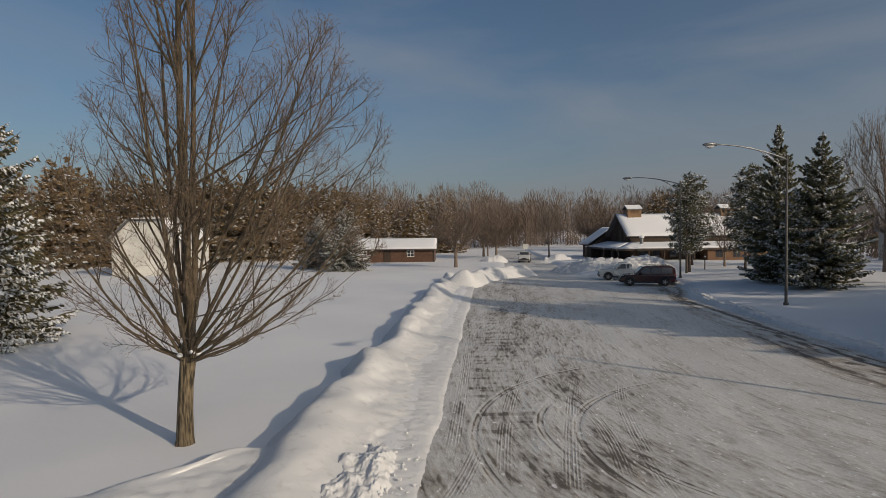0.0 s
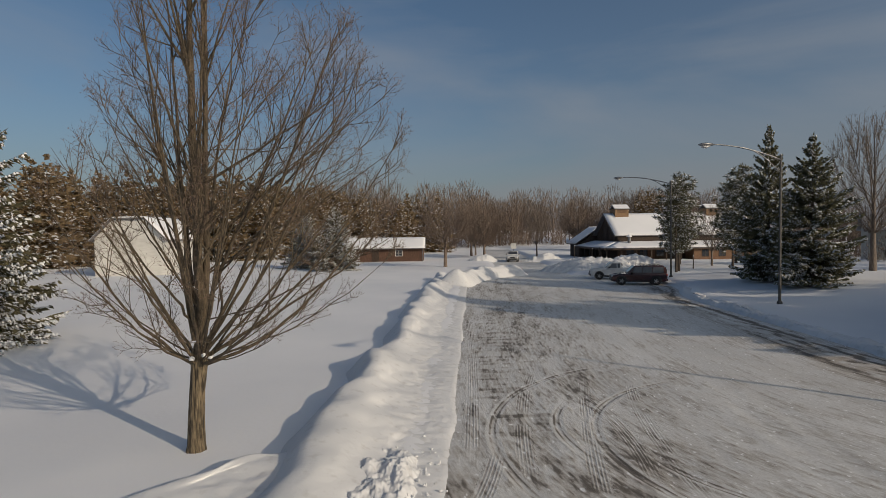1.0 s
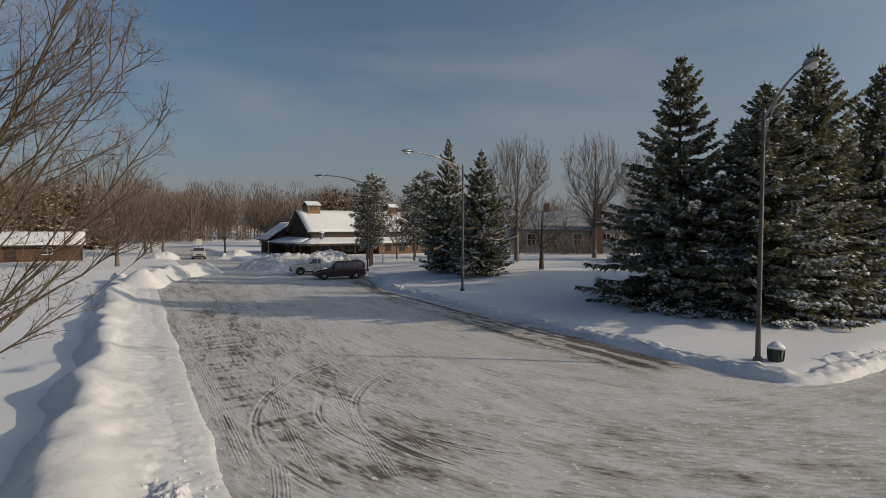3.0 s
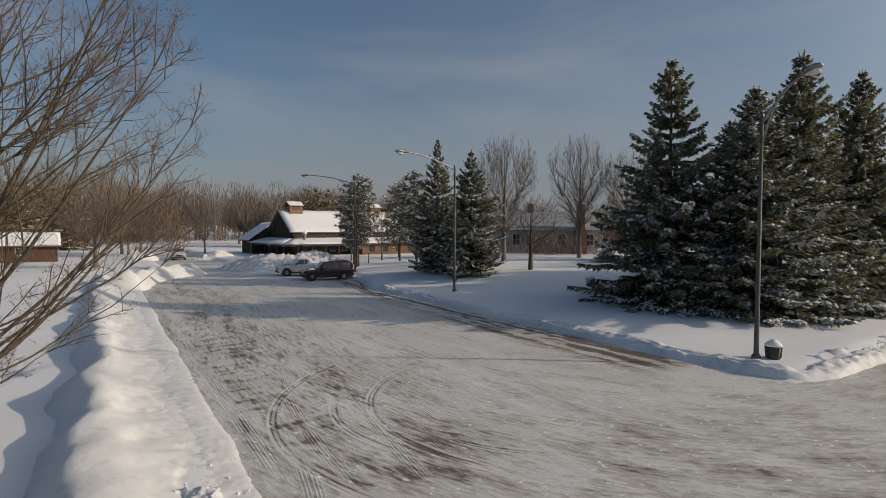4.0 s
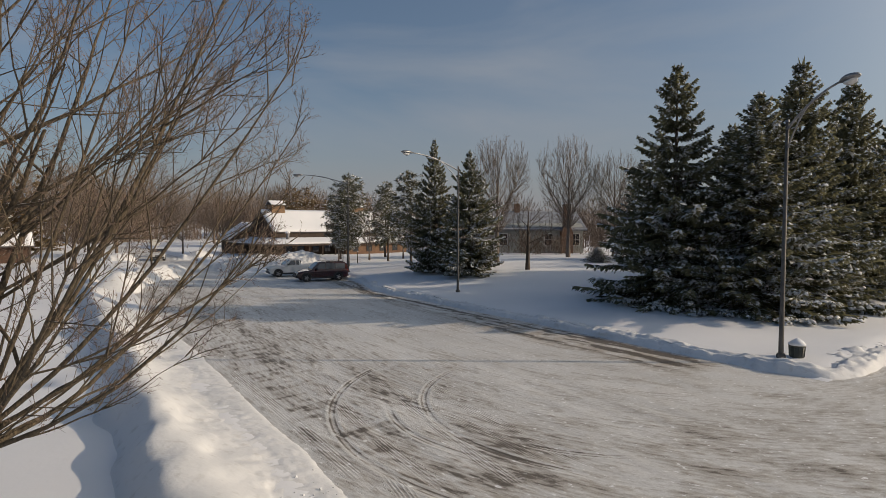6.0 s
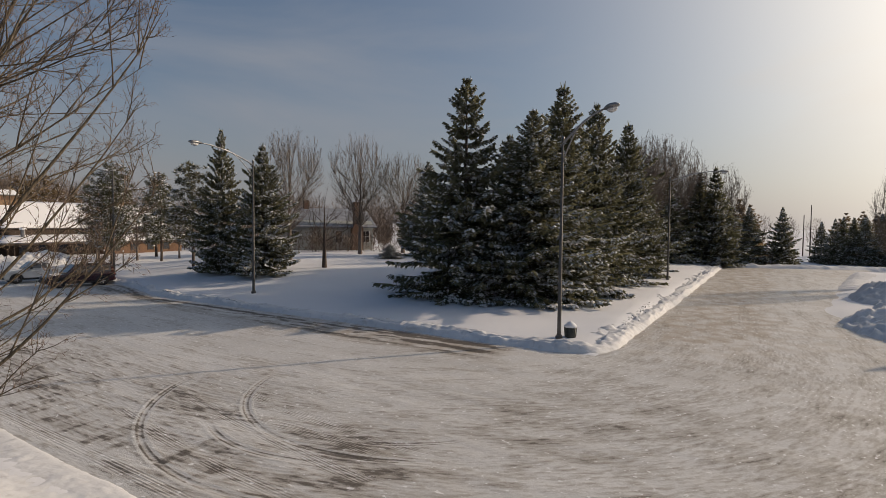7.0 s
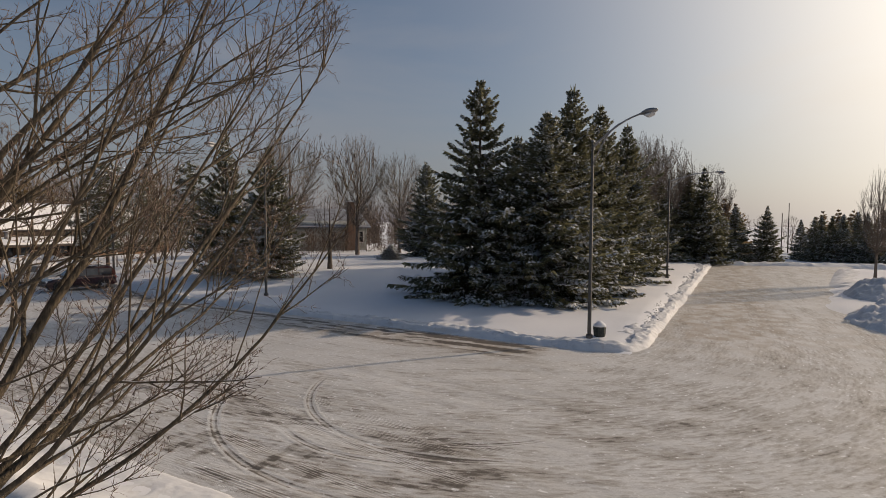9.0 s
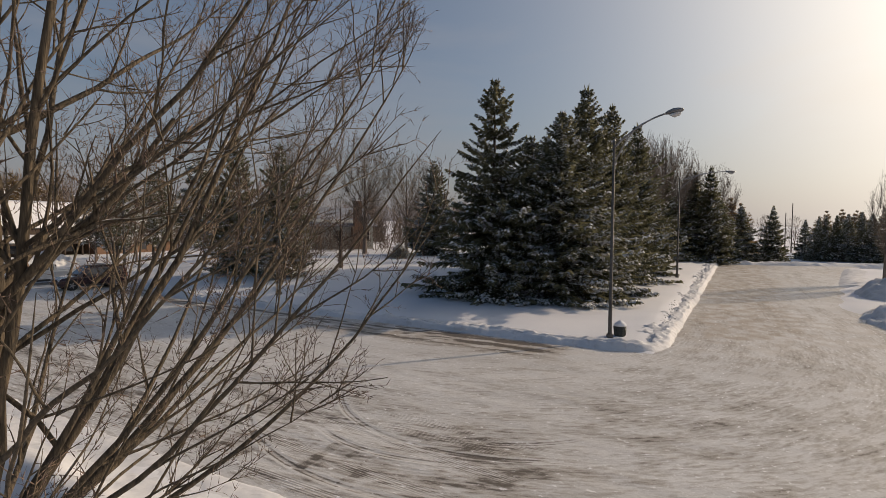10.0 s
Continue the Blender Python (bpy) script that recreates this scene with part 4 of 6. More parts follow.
# two full spruces beside a lamp
conifer(SPRUCES_FULL[0], 24.9, 39.1, 11.2, 0.80, "full dark spruce with snow on its boughs", "pair of spruces by the lot", 20)
conifer(SPRUCES_FULL[1], 25.2, 35.1, 9.9, 0.92, "broad dark spruce dusted with snow", "pair of spruces by the lot", 130)
# pines before the barn
for k, (x, y, h, w) in enumerate([(25.6, 54.2, 9.7, 1.15), (33.4, 58.0, 9.5, 1.0), (24.6, 52.6, 8.9, 0.9), (26.2, 44.0, 8.8, 1.0), (38.5, 66.0, 9.4, 1.2), (31.5, 66.0, 8.6, 1.1)]):
    conifer(PINES[k % 3], x, y, h, w, "open-crowned pine with snow on its needles", "pines before the barn", 80 * k, 0.05, "pine tree")
# snow-laden spruces on the west lawn
conifer(SPRUCES_SNOWY[0], -19.6, 23.4, 12.0, 1.15, "spruce heavily laden with snow on the lawn", "snowy spruces on the lawn", 10)
conifer(SPRUCES_SNOWY[1], -10.2, 68.0, 7.9, 0.92, "spruce heavily laden with snow near the low shed", "snowy spruces on the lawn", 60)
conifer(SPRUCES_SNOWY[1], -14.6, 73.5, 7.2, 0.9, "spruce heavily laden with snow near the low shed", "snowy spruces on the lawn", 160)
conifer(SPRUCES_SNOWY[0], 40.2, 33.3, 1.5, 0.42, "small low snow-covered spruce on the rise", "", 30)
# spruces south of the side road; their shade lies on the heap and the road
for k, (x, y, h, w) in enumerate([(36.5, -17.0, 9.5, 1.2), (41.5, -20.5, 10.5, 1.3), (47.5, -23.5, 10.0, 1.2)]):
    conifer(SPRUCES_DEEP[k % 2], x, y, h, w, "dark spruce south of the side road", "spruces south of the road", 70 * k)
# spruces past the end of the side road
for k, (x, y, h, w) in enumerate([(77.7, -2.3, 8.1, 0.85), (77.2, 1.45, 8.0, 1.15), (70.3, 5.4, 12.2, 1.2), (71.2, 7.2, 11.6, 1.25), (74.0, 4.0, 8.6, 1.2),
                                  (96.5, -14.3, 7.4, 1.0), (96.2, -10.5, 7.0, 0.7), (100.4, -9.3, 6.6, 0.7), (102.0, -12.4, 7.4, 0.75),
                                  (97.8, -13.1, 7.2, 0.75), (66.0, 10.5, 10.5, 1.2), (96.0, -17.2, 7.4, 0.95), (95.0, -22.0, 8.0, 1.1), (110.0, -19.0, 8.0, 1.0)]):
    conifer(SPRUCES_DENSE[k % 2], x, y, h, 1.05 * w, "dark spruce beyond the end of the road", "spruces beyond the road", 60 * k)


def tubes(pts, rad, sides):
    """Many tapered tubes at once: pts (n, m, 3), rad (n, m)."""
    n, m = pts.shape[:2]
    d = unit(np.gradient(pts, axis=1))
    ref = np.where(np.abs(d[:, :1, 2:3]) > 0.8, np.array([1.0, 0.1, 0]), np.array([0.1, 0, 1.0]))
    a = unit(np.cross(d, ref))
    b = np.cross(d, a)
    w = 2 * math.pi * np.arange(sides) / sides
    v = pts[:, :, None] + rad[:, :, None, None] * (np.cos(w)[:, None] * a[:, :, None] + np.sin(w)[:, None] * b[:, :, None])
    i, k = np.meshgrid(np.arange(m - 1), np.arange(sides), indexing="ij")
    k2 = (k + 1) % sides
    f = np.stack([i * sides + k, i * sides + k2, (i + 1) * sides + k2, (i + 1) * sides + k], -1).reshape(-1, 4)
    return v.reshape(-1, 3), (f[None] + (np.arange(n) * m * sides)[:, None, None]).reshape(-1, 4)


def crown_radius(profile, lean, az0, dent=0.0, az1=0.0):
    """Half-width of a crown by height and bearing, from a short profile; thinner by dent about az1."""
    zs, rs = np.array(profile).T
    return lambda z, az: np.interp(z, zs, rs, 0.0, 0.0) * (1 + lean * np.cos(az - az0)) * (1 - dent * ease(5.0, 7.0, z) * np.maximum(0, np.cos(az - az1)))


def arch(rng, start, tip, out_by, up_by, pieces, wobble):
    """Limbs from start to tip that leave sideways and then sweep upward."""
    flat = tip - start
    rise = flat[:, 2:3] * np.array([0, 0, 1.0])
    flat = flat - rise
    ctrl = start + flat * out_by[:, None] + rise * up_by[:, None]
    q = np.linspace(0, 1, pieces + 1)[None, :, None]
    pts = start[:, None] * (1 - q) ** 2 + 2 * ctrl[:, None] * q * (1 - q) + tip[:, None] * q ** 2
    sway = np.cumsum(rng.normal(0, 1, pts.shape) * wobble, axis=1)
    return pts + (sway - sway[:, :1]) * (1 - 0.6 * q)


def sprout(rng, pts, rad, root, per, angle, share, pieces, pull, wobble, room, first=0.12, least=0.0, most=9.0, r_share=0.55, r_least=0.004, outer=0.65):
    """Side shoots along branches, kept within the crown."""
    n, m = pts.shape[:2]
    per = np.broadcast_to(per, n)
    who = np.repeat(np.arange(n), per)
    t = first + (1 - first) * 0.97 * rng.random(len(who)) ** outer
    f = t * (m - 1)
    i = np.minimum(f.astype(int), m - 2)
    u = (f - i)[:, None]
    P = pts[who, i] * (1 - u) + pts[who, i + 1] * u
    T = unit(pts[who, i + 1] - pts[who, i])
    length = np.linalg.norm(np.diff(pts, axis=1), axis=2).sum(1)[who]
    side_ = rng.normal(0, 1, T.shape) + np.array([0, 0, 0.25])
    side_ = unit(side_ - (side_ * T).sum(1, keepdims=True) * T)
    w = rng.normal(angle, 0.16, len(who))[:, None]
    D = np.cos(w) * T + np.sin(w) * side_
    L = np.clip(length * share * (1 - 0.55 * t) * rng.uniform(0.55, 1.15, len(who)), least, most)
    for _ in range(6):
        tip = P + D * L[:, None]
        over = np.hypot(tip[:, 0], tip[:, 1]) > room(tip[:, 2], np.arctan2(tip[:, 1], tip[:, 0]))
        L = np.where(over, L * 0.74, L)
    keep = L > 0.35 * least
    P, D, L, who, i, u = P[keep], D[keep], L[keep], who[keep], i[keep], u[keep]
    out = [P]
    for k in range(pieces):
        D = unit(D + np.array([0, 0, pull]) + rng.normal(0, wobble, D.shape))
        out.append(out[-1] + D * (L / pieces)[:, None])
    r0 = np.maximum(r_least, (rad[who, i] * (1 - u[:, 0]) + rad[who, i + 1] * u[:, 0]) * r_share)
    new_rad = r0[:, None] * np.linspace(1, 0.35, pieces + 1)[None]
    return np.stack(out, 1), new_rad, root[who]


def strands(pts, rad):
    """The pieces of many branches as pairs of ends with a radius."""
    A, B = pts[:, :-1].reshape(-1, 3), pts[:, 1:].reshape(-1, 3)
    return A, B + 0.04 * (B - A), rad[:, :-1].reshape(-1)


def field_tree(seed, profile, limbs, shoots, trunk_r, material, fork, steep, twig=0.009, twigs=(5, 2), lean=0.06, top=9.6):
    """A bare tree ten metres high: a stem, rising limbs, and slender shoots that fill an oval crown."""
    rng = np.random.default_rng(seed)
    room = crown_radius(profile, lean, seed)
    rim = crown_radius([(z * 1.03, 1.15 * r_ + 0.15) for z, r_ in profile], lean, seed)
    q = np.linspace(0, 1, 9)
    stem = np.stack([0.25 * (fbm(q * 3, q * 0 + seed, seed) - 0.5) * q, 0.25 * (fbm(q * 3, q * 0 + seed + 5, seed) - 0.5) * q, q * top * 0.92], 1)
    stem[0, 2] = -0.2
    stem_r = trunk_r * np.array([1.25, 0.95, 0.8, 0.62, 0.46, 0.33, 0.2, 0.11, 0.03])
    z0 = fork + (top * 0.68 - fork) * (np.arange(limbs) / limbs) ** 1.05
    az = 2.4 * np.arange(limbs) + rng.normal(0, 0.25, limbs)
    z1 = np.minimum(top * 0.95, z0 + steep * rng.uniform(0.8, 1.1, limbs) * (1.1 - 0.06 * z0))
    reach = room(z1, az) * rng.uniform(0.7, 0.92, limbs)
    start = np.stack([np.interp(z0, stem[:, 2], stem[:, 0]), np.interp(z0, stem[:, 2], stem[:, 1]), z0], 1)
    tip = np.stack([reach * np.cos(az), reach * np.sin(az), z1], 1)
    pts = arch(rng, start, tip, np.full(limbs, 0.54), np.full(limbs, 0.46), 6, 0.03)
    rad = (np.interp(z0, stem[:, 2], stem_r) * rng.uniform(0.30, 0.48, limbs))[:, None] * np.linspace(1, 0.15, 7)[None]
    # slender shoots: from the nearest wood below to places spread through the crown
    z = rng.uniform(profile[0][0] + 0.6, 9.8, shoots * 4)
    w = rng.uniform(0, 6.283, shoots * 4)
    full = room(z, w)
    pick = rng.random(shoots * 4) < (full / full.max()) ** 1.5
    z, w, full = z[pick][:shoots], w[pick][:shoots], full[pick][:shoots]
    r_ = full * rng.random(len(z)) ** 0.38
    goal = np.stack([r_ * np.cos(w), r_ * np.sin(w), z], 1)
    wood = np.concatenate([pts[:, 1:].reshape(-1, 3), stem[2:8]])
    gap = goal[:, None] - wood[None]
    flat = np.hypot(gap[..., 0], gap[..., 1])
    cost = flat + 0.35 * np.abs(gap[..., 2] - 1.6) + 50.0 * (gap[..., 2] < 0.45 + 0.5 * flat)
    root = wood[cost.argmin(1)]
    b2 = arch(rng, root, goal, np.full(len(goal), 0.58), np.full(len(goal), 0.42), 4, 0.02)
    r2 = np.full((len(goal), 5), twig) * np.linspace(1.7, 0.7, 5)[None]
    b3, r3, _ = sprout(rng, b2, r2, np.zeros(len(b2), int), twigs[0], 0.46, 0.42, 2, 0.04, 0.05, rim, 0.15, 0.3, 1.1, 0.7, twig * 0.7, 1.0)
    b4, r4, _ = sprout(rng, b3, r3, np.zeros(len(b3), int), twigs[1], 0.55, 0.6, 1, 0.04, 0.05, rim, 0.05, 0.2, 0.5, 0.8, twig * 0.6, 1.0)
    v1, f1 = tubes(stem[None], stem_r[None], 8)
    v2, f2 = tubes(pts, rad, 5)
    v3, f3 = tubes(b2, r2, 3)
    A, B, r = (np.concatenate(c) for c in zip(strands(b3, r3), strands(b4, r4)))
    v4, f4 = blades(A, B, r, seed, 0.2)
    o1, o2 = len(v1), len(v1) + len(v2)
    wood = finish_mesh("trunk", np.concatenate([v1, v2, v3]).tolist(), np.concatenate([f1, f2 + o1, f3 + o2]).tolist(), material, True)
    return finish_mesh("branches", v4.tolist(), f4.tolist(), material), wood


def bare_tree(model, x, y, scale, label, group, turn=0.0):
    tree = base("bare_tree", x, y, ground_at(x, y), turn, label, "tree", group)
    tree.scale = (scale, scale, scale)
    new("trunk", model[1]).parent = tree
    crown = tagged(new("crown", model[0]), kind="stuff")
    crown.parent = tree
    return tree


OVAL = [(1.6, 0.2), (2.4, 0.7), (3.6, 1.5), (5.0, 2.2), (6.5, 2.75), (8.0, 2.6), (9.2, 1.8), (10.0, 0.5)]
BROAD = [(1.2, 0.4), (2.0, 2.0), (4.0, 3.6), (6.0, 3.8), (8.0, 2.8), (9.4, 1.4), (10.0, 0.3)]
SLIM = [(1.8, 0.2), (3.0, 1.1), (5.0, 1.7), (7.0, 1.5), (9.0, 0.8), (10.0, 0.2)]
TALL = [field_tree(200 + k, OVAL, 20, 420, 0.17, FROST_BARK, 2.6, 4.4, 0.0085, (6, 3)) for k in range(3)]
BACK = [field_tree(205 + k, OVAL, 13, 420, 0.15, FROST_BARK, 1.7, 4.6, 0.009, (6, 3)) for k in range(2)]
ROUND = [field_tree(210 + k, BROAD, 15, 420, 0.20, FAR_BARK, 1.6, 4.2, 0.018, (5, 2)) for k in range(2)]
YOUNG = [field_tree(220, SLIM, 12, 260, 0.12, FROST_BARK, 2.0, 3.6, 0.008, (5, 2))]
ORCHARD = [field_tree(225, BROAD, 9, 80, 0.26, DARK_BARK, 2.2, 3.2, 0.013, (5, 2), 0.3)]


def haze_tree(seed, profile, count, wide=1.0):
    """A far-off leafless tree: a stem and a cloud of short upswept twigs."""
    rng = np.random.default_rng(seed)
    room = crown_radius(profile, 0.15, seed)
    z = rng.uniform(profile[0][0], 9.6, count * 2)
    az = rng.uniform(0, 6.283, count * 2)
    rad = room(z, az) * np.sqrt(rng.random(count * 2))
    keep = rng.random(count * 2) < room(z, az) / 3.0
    P = np.stack([rad * np.cos(az), rad * np.sin(az), z], 1)[keep][:count]
    out = unit(P * np.array([1, 1, 0]) + 1e-6)
    D = unit(out * rng.uniform(0.1, 0.7, (len(P), 1)) + np.array([0, 0, 1.0]) + rng.normal(0, 0.18, P.shape))
    v, f = blades(P, P + D * rng.uniform(0.7, 1.7, (len(P), 1)), wide * rng.uniform(0.025, 0.055, len(P)), seed, 0.3)
    sh = Shape()
    sh.tube([(0, 0, -0.3), (0.05, 0, 4.0), (0, 0.05, 8.0)], [0.12, 0.09, 0.02], 4)
    for k in range(5):
        w = 1.26 * k + seed
        sh.tube([(0, 0, 1.6 + 0.5 * k), (0.9 * math.cos(w), 0.9 * math.sin(w), 4.0 + 0.4 * k), (1.9 * math.cos(w), 1.9 * math.sin(w), 6.6 + 0.3 * k)], [0.07, 0.05, 0.01], 3)
    return None, None, (v, f, sh)


FAINT = [haze_tree(230 + k, [(0.8 + 0.4 * k, 1.0), (3.0, 2.0), (5.5, 2.7), (7.5, 2.3), (9.6, 0.8)], 430, 0.8) for k in range(3)]

for k, (x, y, h) in enumerate([(34.0, 40.5, 12.6), (45.4, 40.6, 13.9), (50.0, 37.8, 12.3)]):
    bare_tree(TALL[k % 3], x, y, h / 10.0, "tall bare maple with upswept branches", "bare trees before the houses", 100 * k)
bare_tree(ORCHARD[0], 29.5, 32.7, 0.68, "small bare tree with spreading snowy limbs", "", 40)
for k, (x, y, h) in enumerate([(33.2, 61.8, 7.4), (29.8, 63.5, 6.2), (37.5, 60.5, 7.0)]):
    bare_tree(BACK[k % 2], x, y, h / 10.0, "small bare tree with frosted twigs before the barn", "small trees before the barn", 130 * k)
bare_tree(ROUND[1], 3.4, 72.3, 1.13, "round-headed bare tree at the end of the snow bank", "", 15)
for k, (x, y, h) in enumerate([(11.4, 95, 10.5), (10.2, 105, 11), (10.4, 99.6, 11), (20.5, 95.2, 9.5), (40, 140, 14), (25, 165, 15), (46, 120, 14), (56, 132, 15), (36, 122, 13)]):
    bare_tree((ROUND + BACK)[k % 4], x, y, h / 10.0, "bare tree beside the far field", "bare trees by the field", 70 * k)
bare_tree(YOUNG[0], 52.4, -8.2, 1.04, "slim young tree with a bare upright crown", "young trees by the road", 0)
bare_tree(YOUNG[0], 49.1, -8.8, 1.06, "slim young tree with a bare upright crown", "young trees by the road", 120)
for k, (x, y, h) in enumerate([(58.8, 12.6, 15.3), (63, 14, 15), (68.0, 11.0, 16.4), (73.2, 9.4, 14.6), (70, 15, 15), (83.3, 5.2, 15), (86.0, 4.2, 11.0), (79, 10, 14)]):
    bare_tree(BACK[k % 2], x, y, h / 10.0, "bare tree behind the spruce clump", "bare trees behind the spruces", 50 * k)

# far woods on the skyline: many trees as one mass
rng_w = np.random.default_rng(77)


def woods(name, spots, models, label):
    V, F, n = [], [], 0
    for x, y, s, k in spots:
        z = ground_at(x, y)
        v, f, sh = models[k % len(models)][2]
        w = rng_w.uniform(0, 6.28)
        rot = np.array([[math.cos(w), -math.sin(w), 0], [math.sin(w), math.cos(w), 0], [0, 0, 1]])
        for vv, ff in ((v, f.tolist()), (np.array([tuple(p) for p in sh.v]), sh.f)):
            V.append(vv @ rot.T * s + np.array([x, y, z]))
            F.extend(tuple(i + n for i in face) for face in ff)
            n += len(vv)
    ob = new(name, finish_mesh(name, np.concatenate(V).tolist(), F, FAR_BARK))
    return tagged(ob, label, "woodland", kind="stuff")


def strip(a, b, depth, count, lo, hi):
    a, b = np.array(a, float), np.array(b, float)
    d = b - a
    nrm = np.array([-d[1], d[0]]) / np.hypot(*d)
    out = []
    for k in range(count):
        p = a + d * rng_w.random() + nrm * rng_w.uniform(-depth, depth)
        out.append((p[0], p[1], rng_w.uniform(lo, hi), k))
    return out


woods("far_woods", strip((-36, 164), (114, 202), 20, 190, 1.0, 1.9), FAINT, "brown leafless woods along the skyline")
woods("far_woods", strip((-88, 80), (-2, 140), 8, 40, 1.0, 1.5), FAINT, "brown leafless brush among the conifers")
woods("far_woods", strip((58, 92), (118, 34), 12, 100, 0.62, 0.95), FAINT, "brown leafless woods behind the houses")
woods("far_woods", strip((128, 40), (135, -64), 10, 34, 0.6, 0.85), FAINT, "hazy leafless woods beyond the road")


BRUSH = [haze_tree(240 + k, [(0.0, 2.6), (4.0, 3.6), (8.0, 2.6), (9.6, 1.0)], 220, 3.0) for k in range(2)]
woods("far_woods", strip((-40, 150), (105, 182), 10, 140, 0.34, 0.65), BRUSH, "brown brush along the foot of the woods")
woods("far_woods", strip((54, 82), (104, 32), 7, 80, 0.28, 0.5), BRUSH, "brown brush behind the house")
woods("far_woods", strip((42.5, 51.0), (57.0, 40.5), 1.6, 22, 0.14, 0.30), BRUSH, "brown brush before the house")


BELT = [needle_mesh("crown", 155 + k, 10.0, 2.6, 26, 8, 2.6, NEEDLES_FAR, 0.2, 0.02, 0.85, 0.17, True) for k in range(3)]


def conifer_belt(spots, label):
    """A belt of closely set conifers as one mass."""
    V, F, n = [], [], 0
    for x, y, s, k in spots:
        me = BELT[k % 3]
        v = np.empty(len(me.vertices) * 3)
        me.vertices.foreach_get("co", v)
        v = v.reshape(-1, 3)
        f = np.empty(len(me.loops), int)
        me.loops.foreach_get("vertex_index", f)
        w = rng_w.uniform(0, 6.28)
        rot = np.array([[math.cos(w), -math.sin(w), 0], [math.sin(w), math.cos(w), 0], [0, 0, 1]])
        V.append(v @ rot.T * np.array([1.3 * s ** 0.6, 1.3 * s ** 0.6, s]) + np.array([x, y, ground_at(x, y)]))
        F.append(f.reshape(-1, 4) + n)
        n += len(v)
    ob = new("conifer_belt", finish_mesh("conifer_belt", np.concatenate(V).tolist(), np.concatenate(F).tolist(), NEEDLES_FAR))
    return tagged(ob, label, "conifers", kind="stuff")


conifer_belt(strip((-88, 58), (-14, 116), 4.5, 150, 1.25, 1.6), "belt of snow-dusted conifers behind the white garage")
conifer_belt(strip((-14, 116), (4, 128), 5, 14, 0.9, 1.4), "dark conifers behind the low shed")
conifer_belt(strip((118, -12), (104, -70), 6, 60, 0.55, 0.9), "belt of dark conifers beyond the road")
conifer_belt(strip((41, 114), (62, 108), 3, 14, 0.9, 1.25), "dark conifers behind the barn")
conifer_belt(strip((70, 12), (84, 3), 3, 14, 0.70, 1.0), "dark conifers at the end of the road")


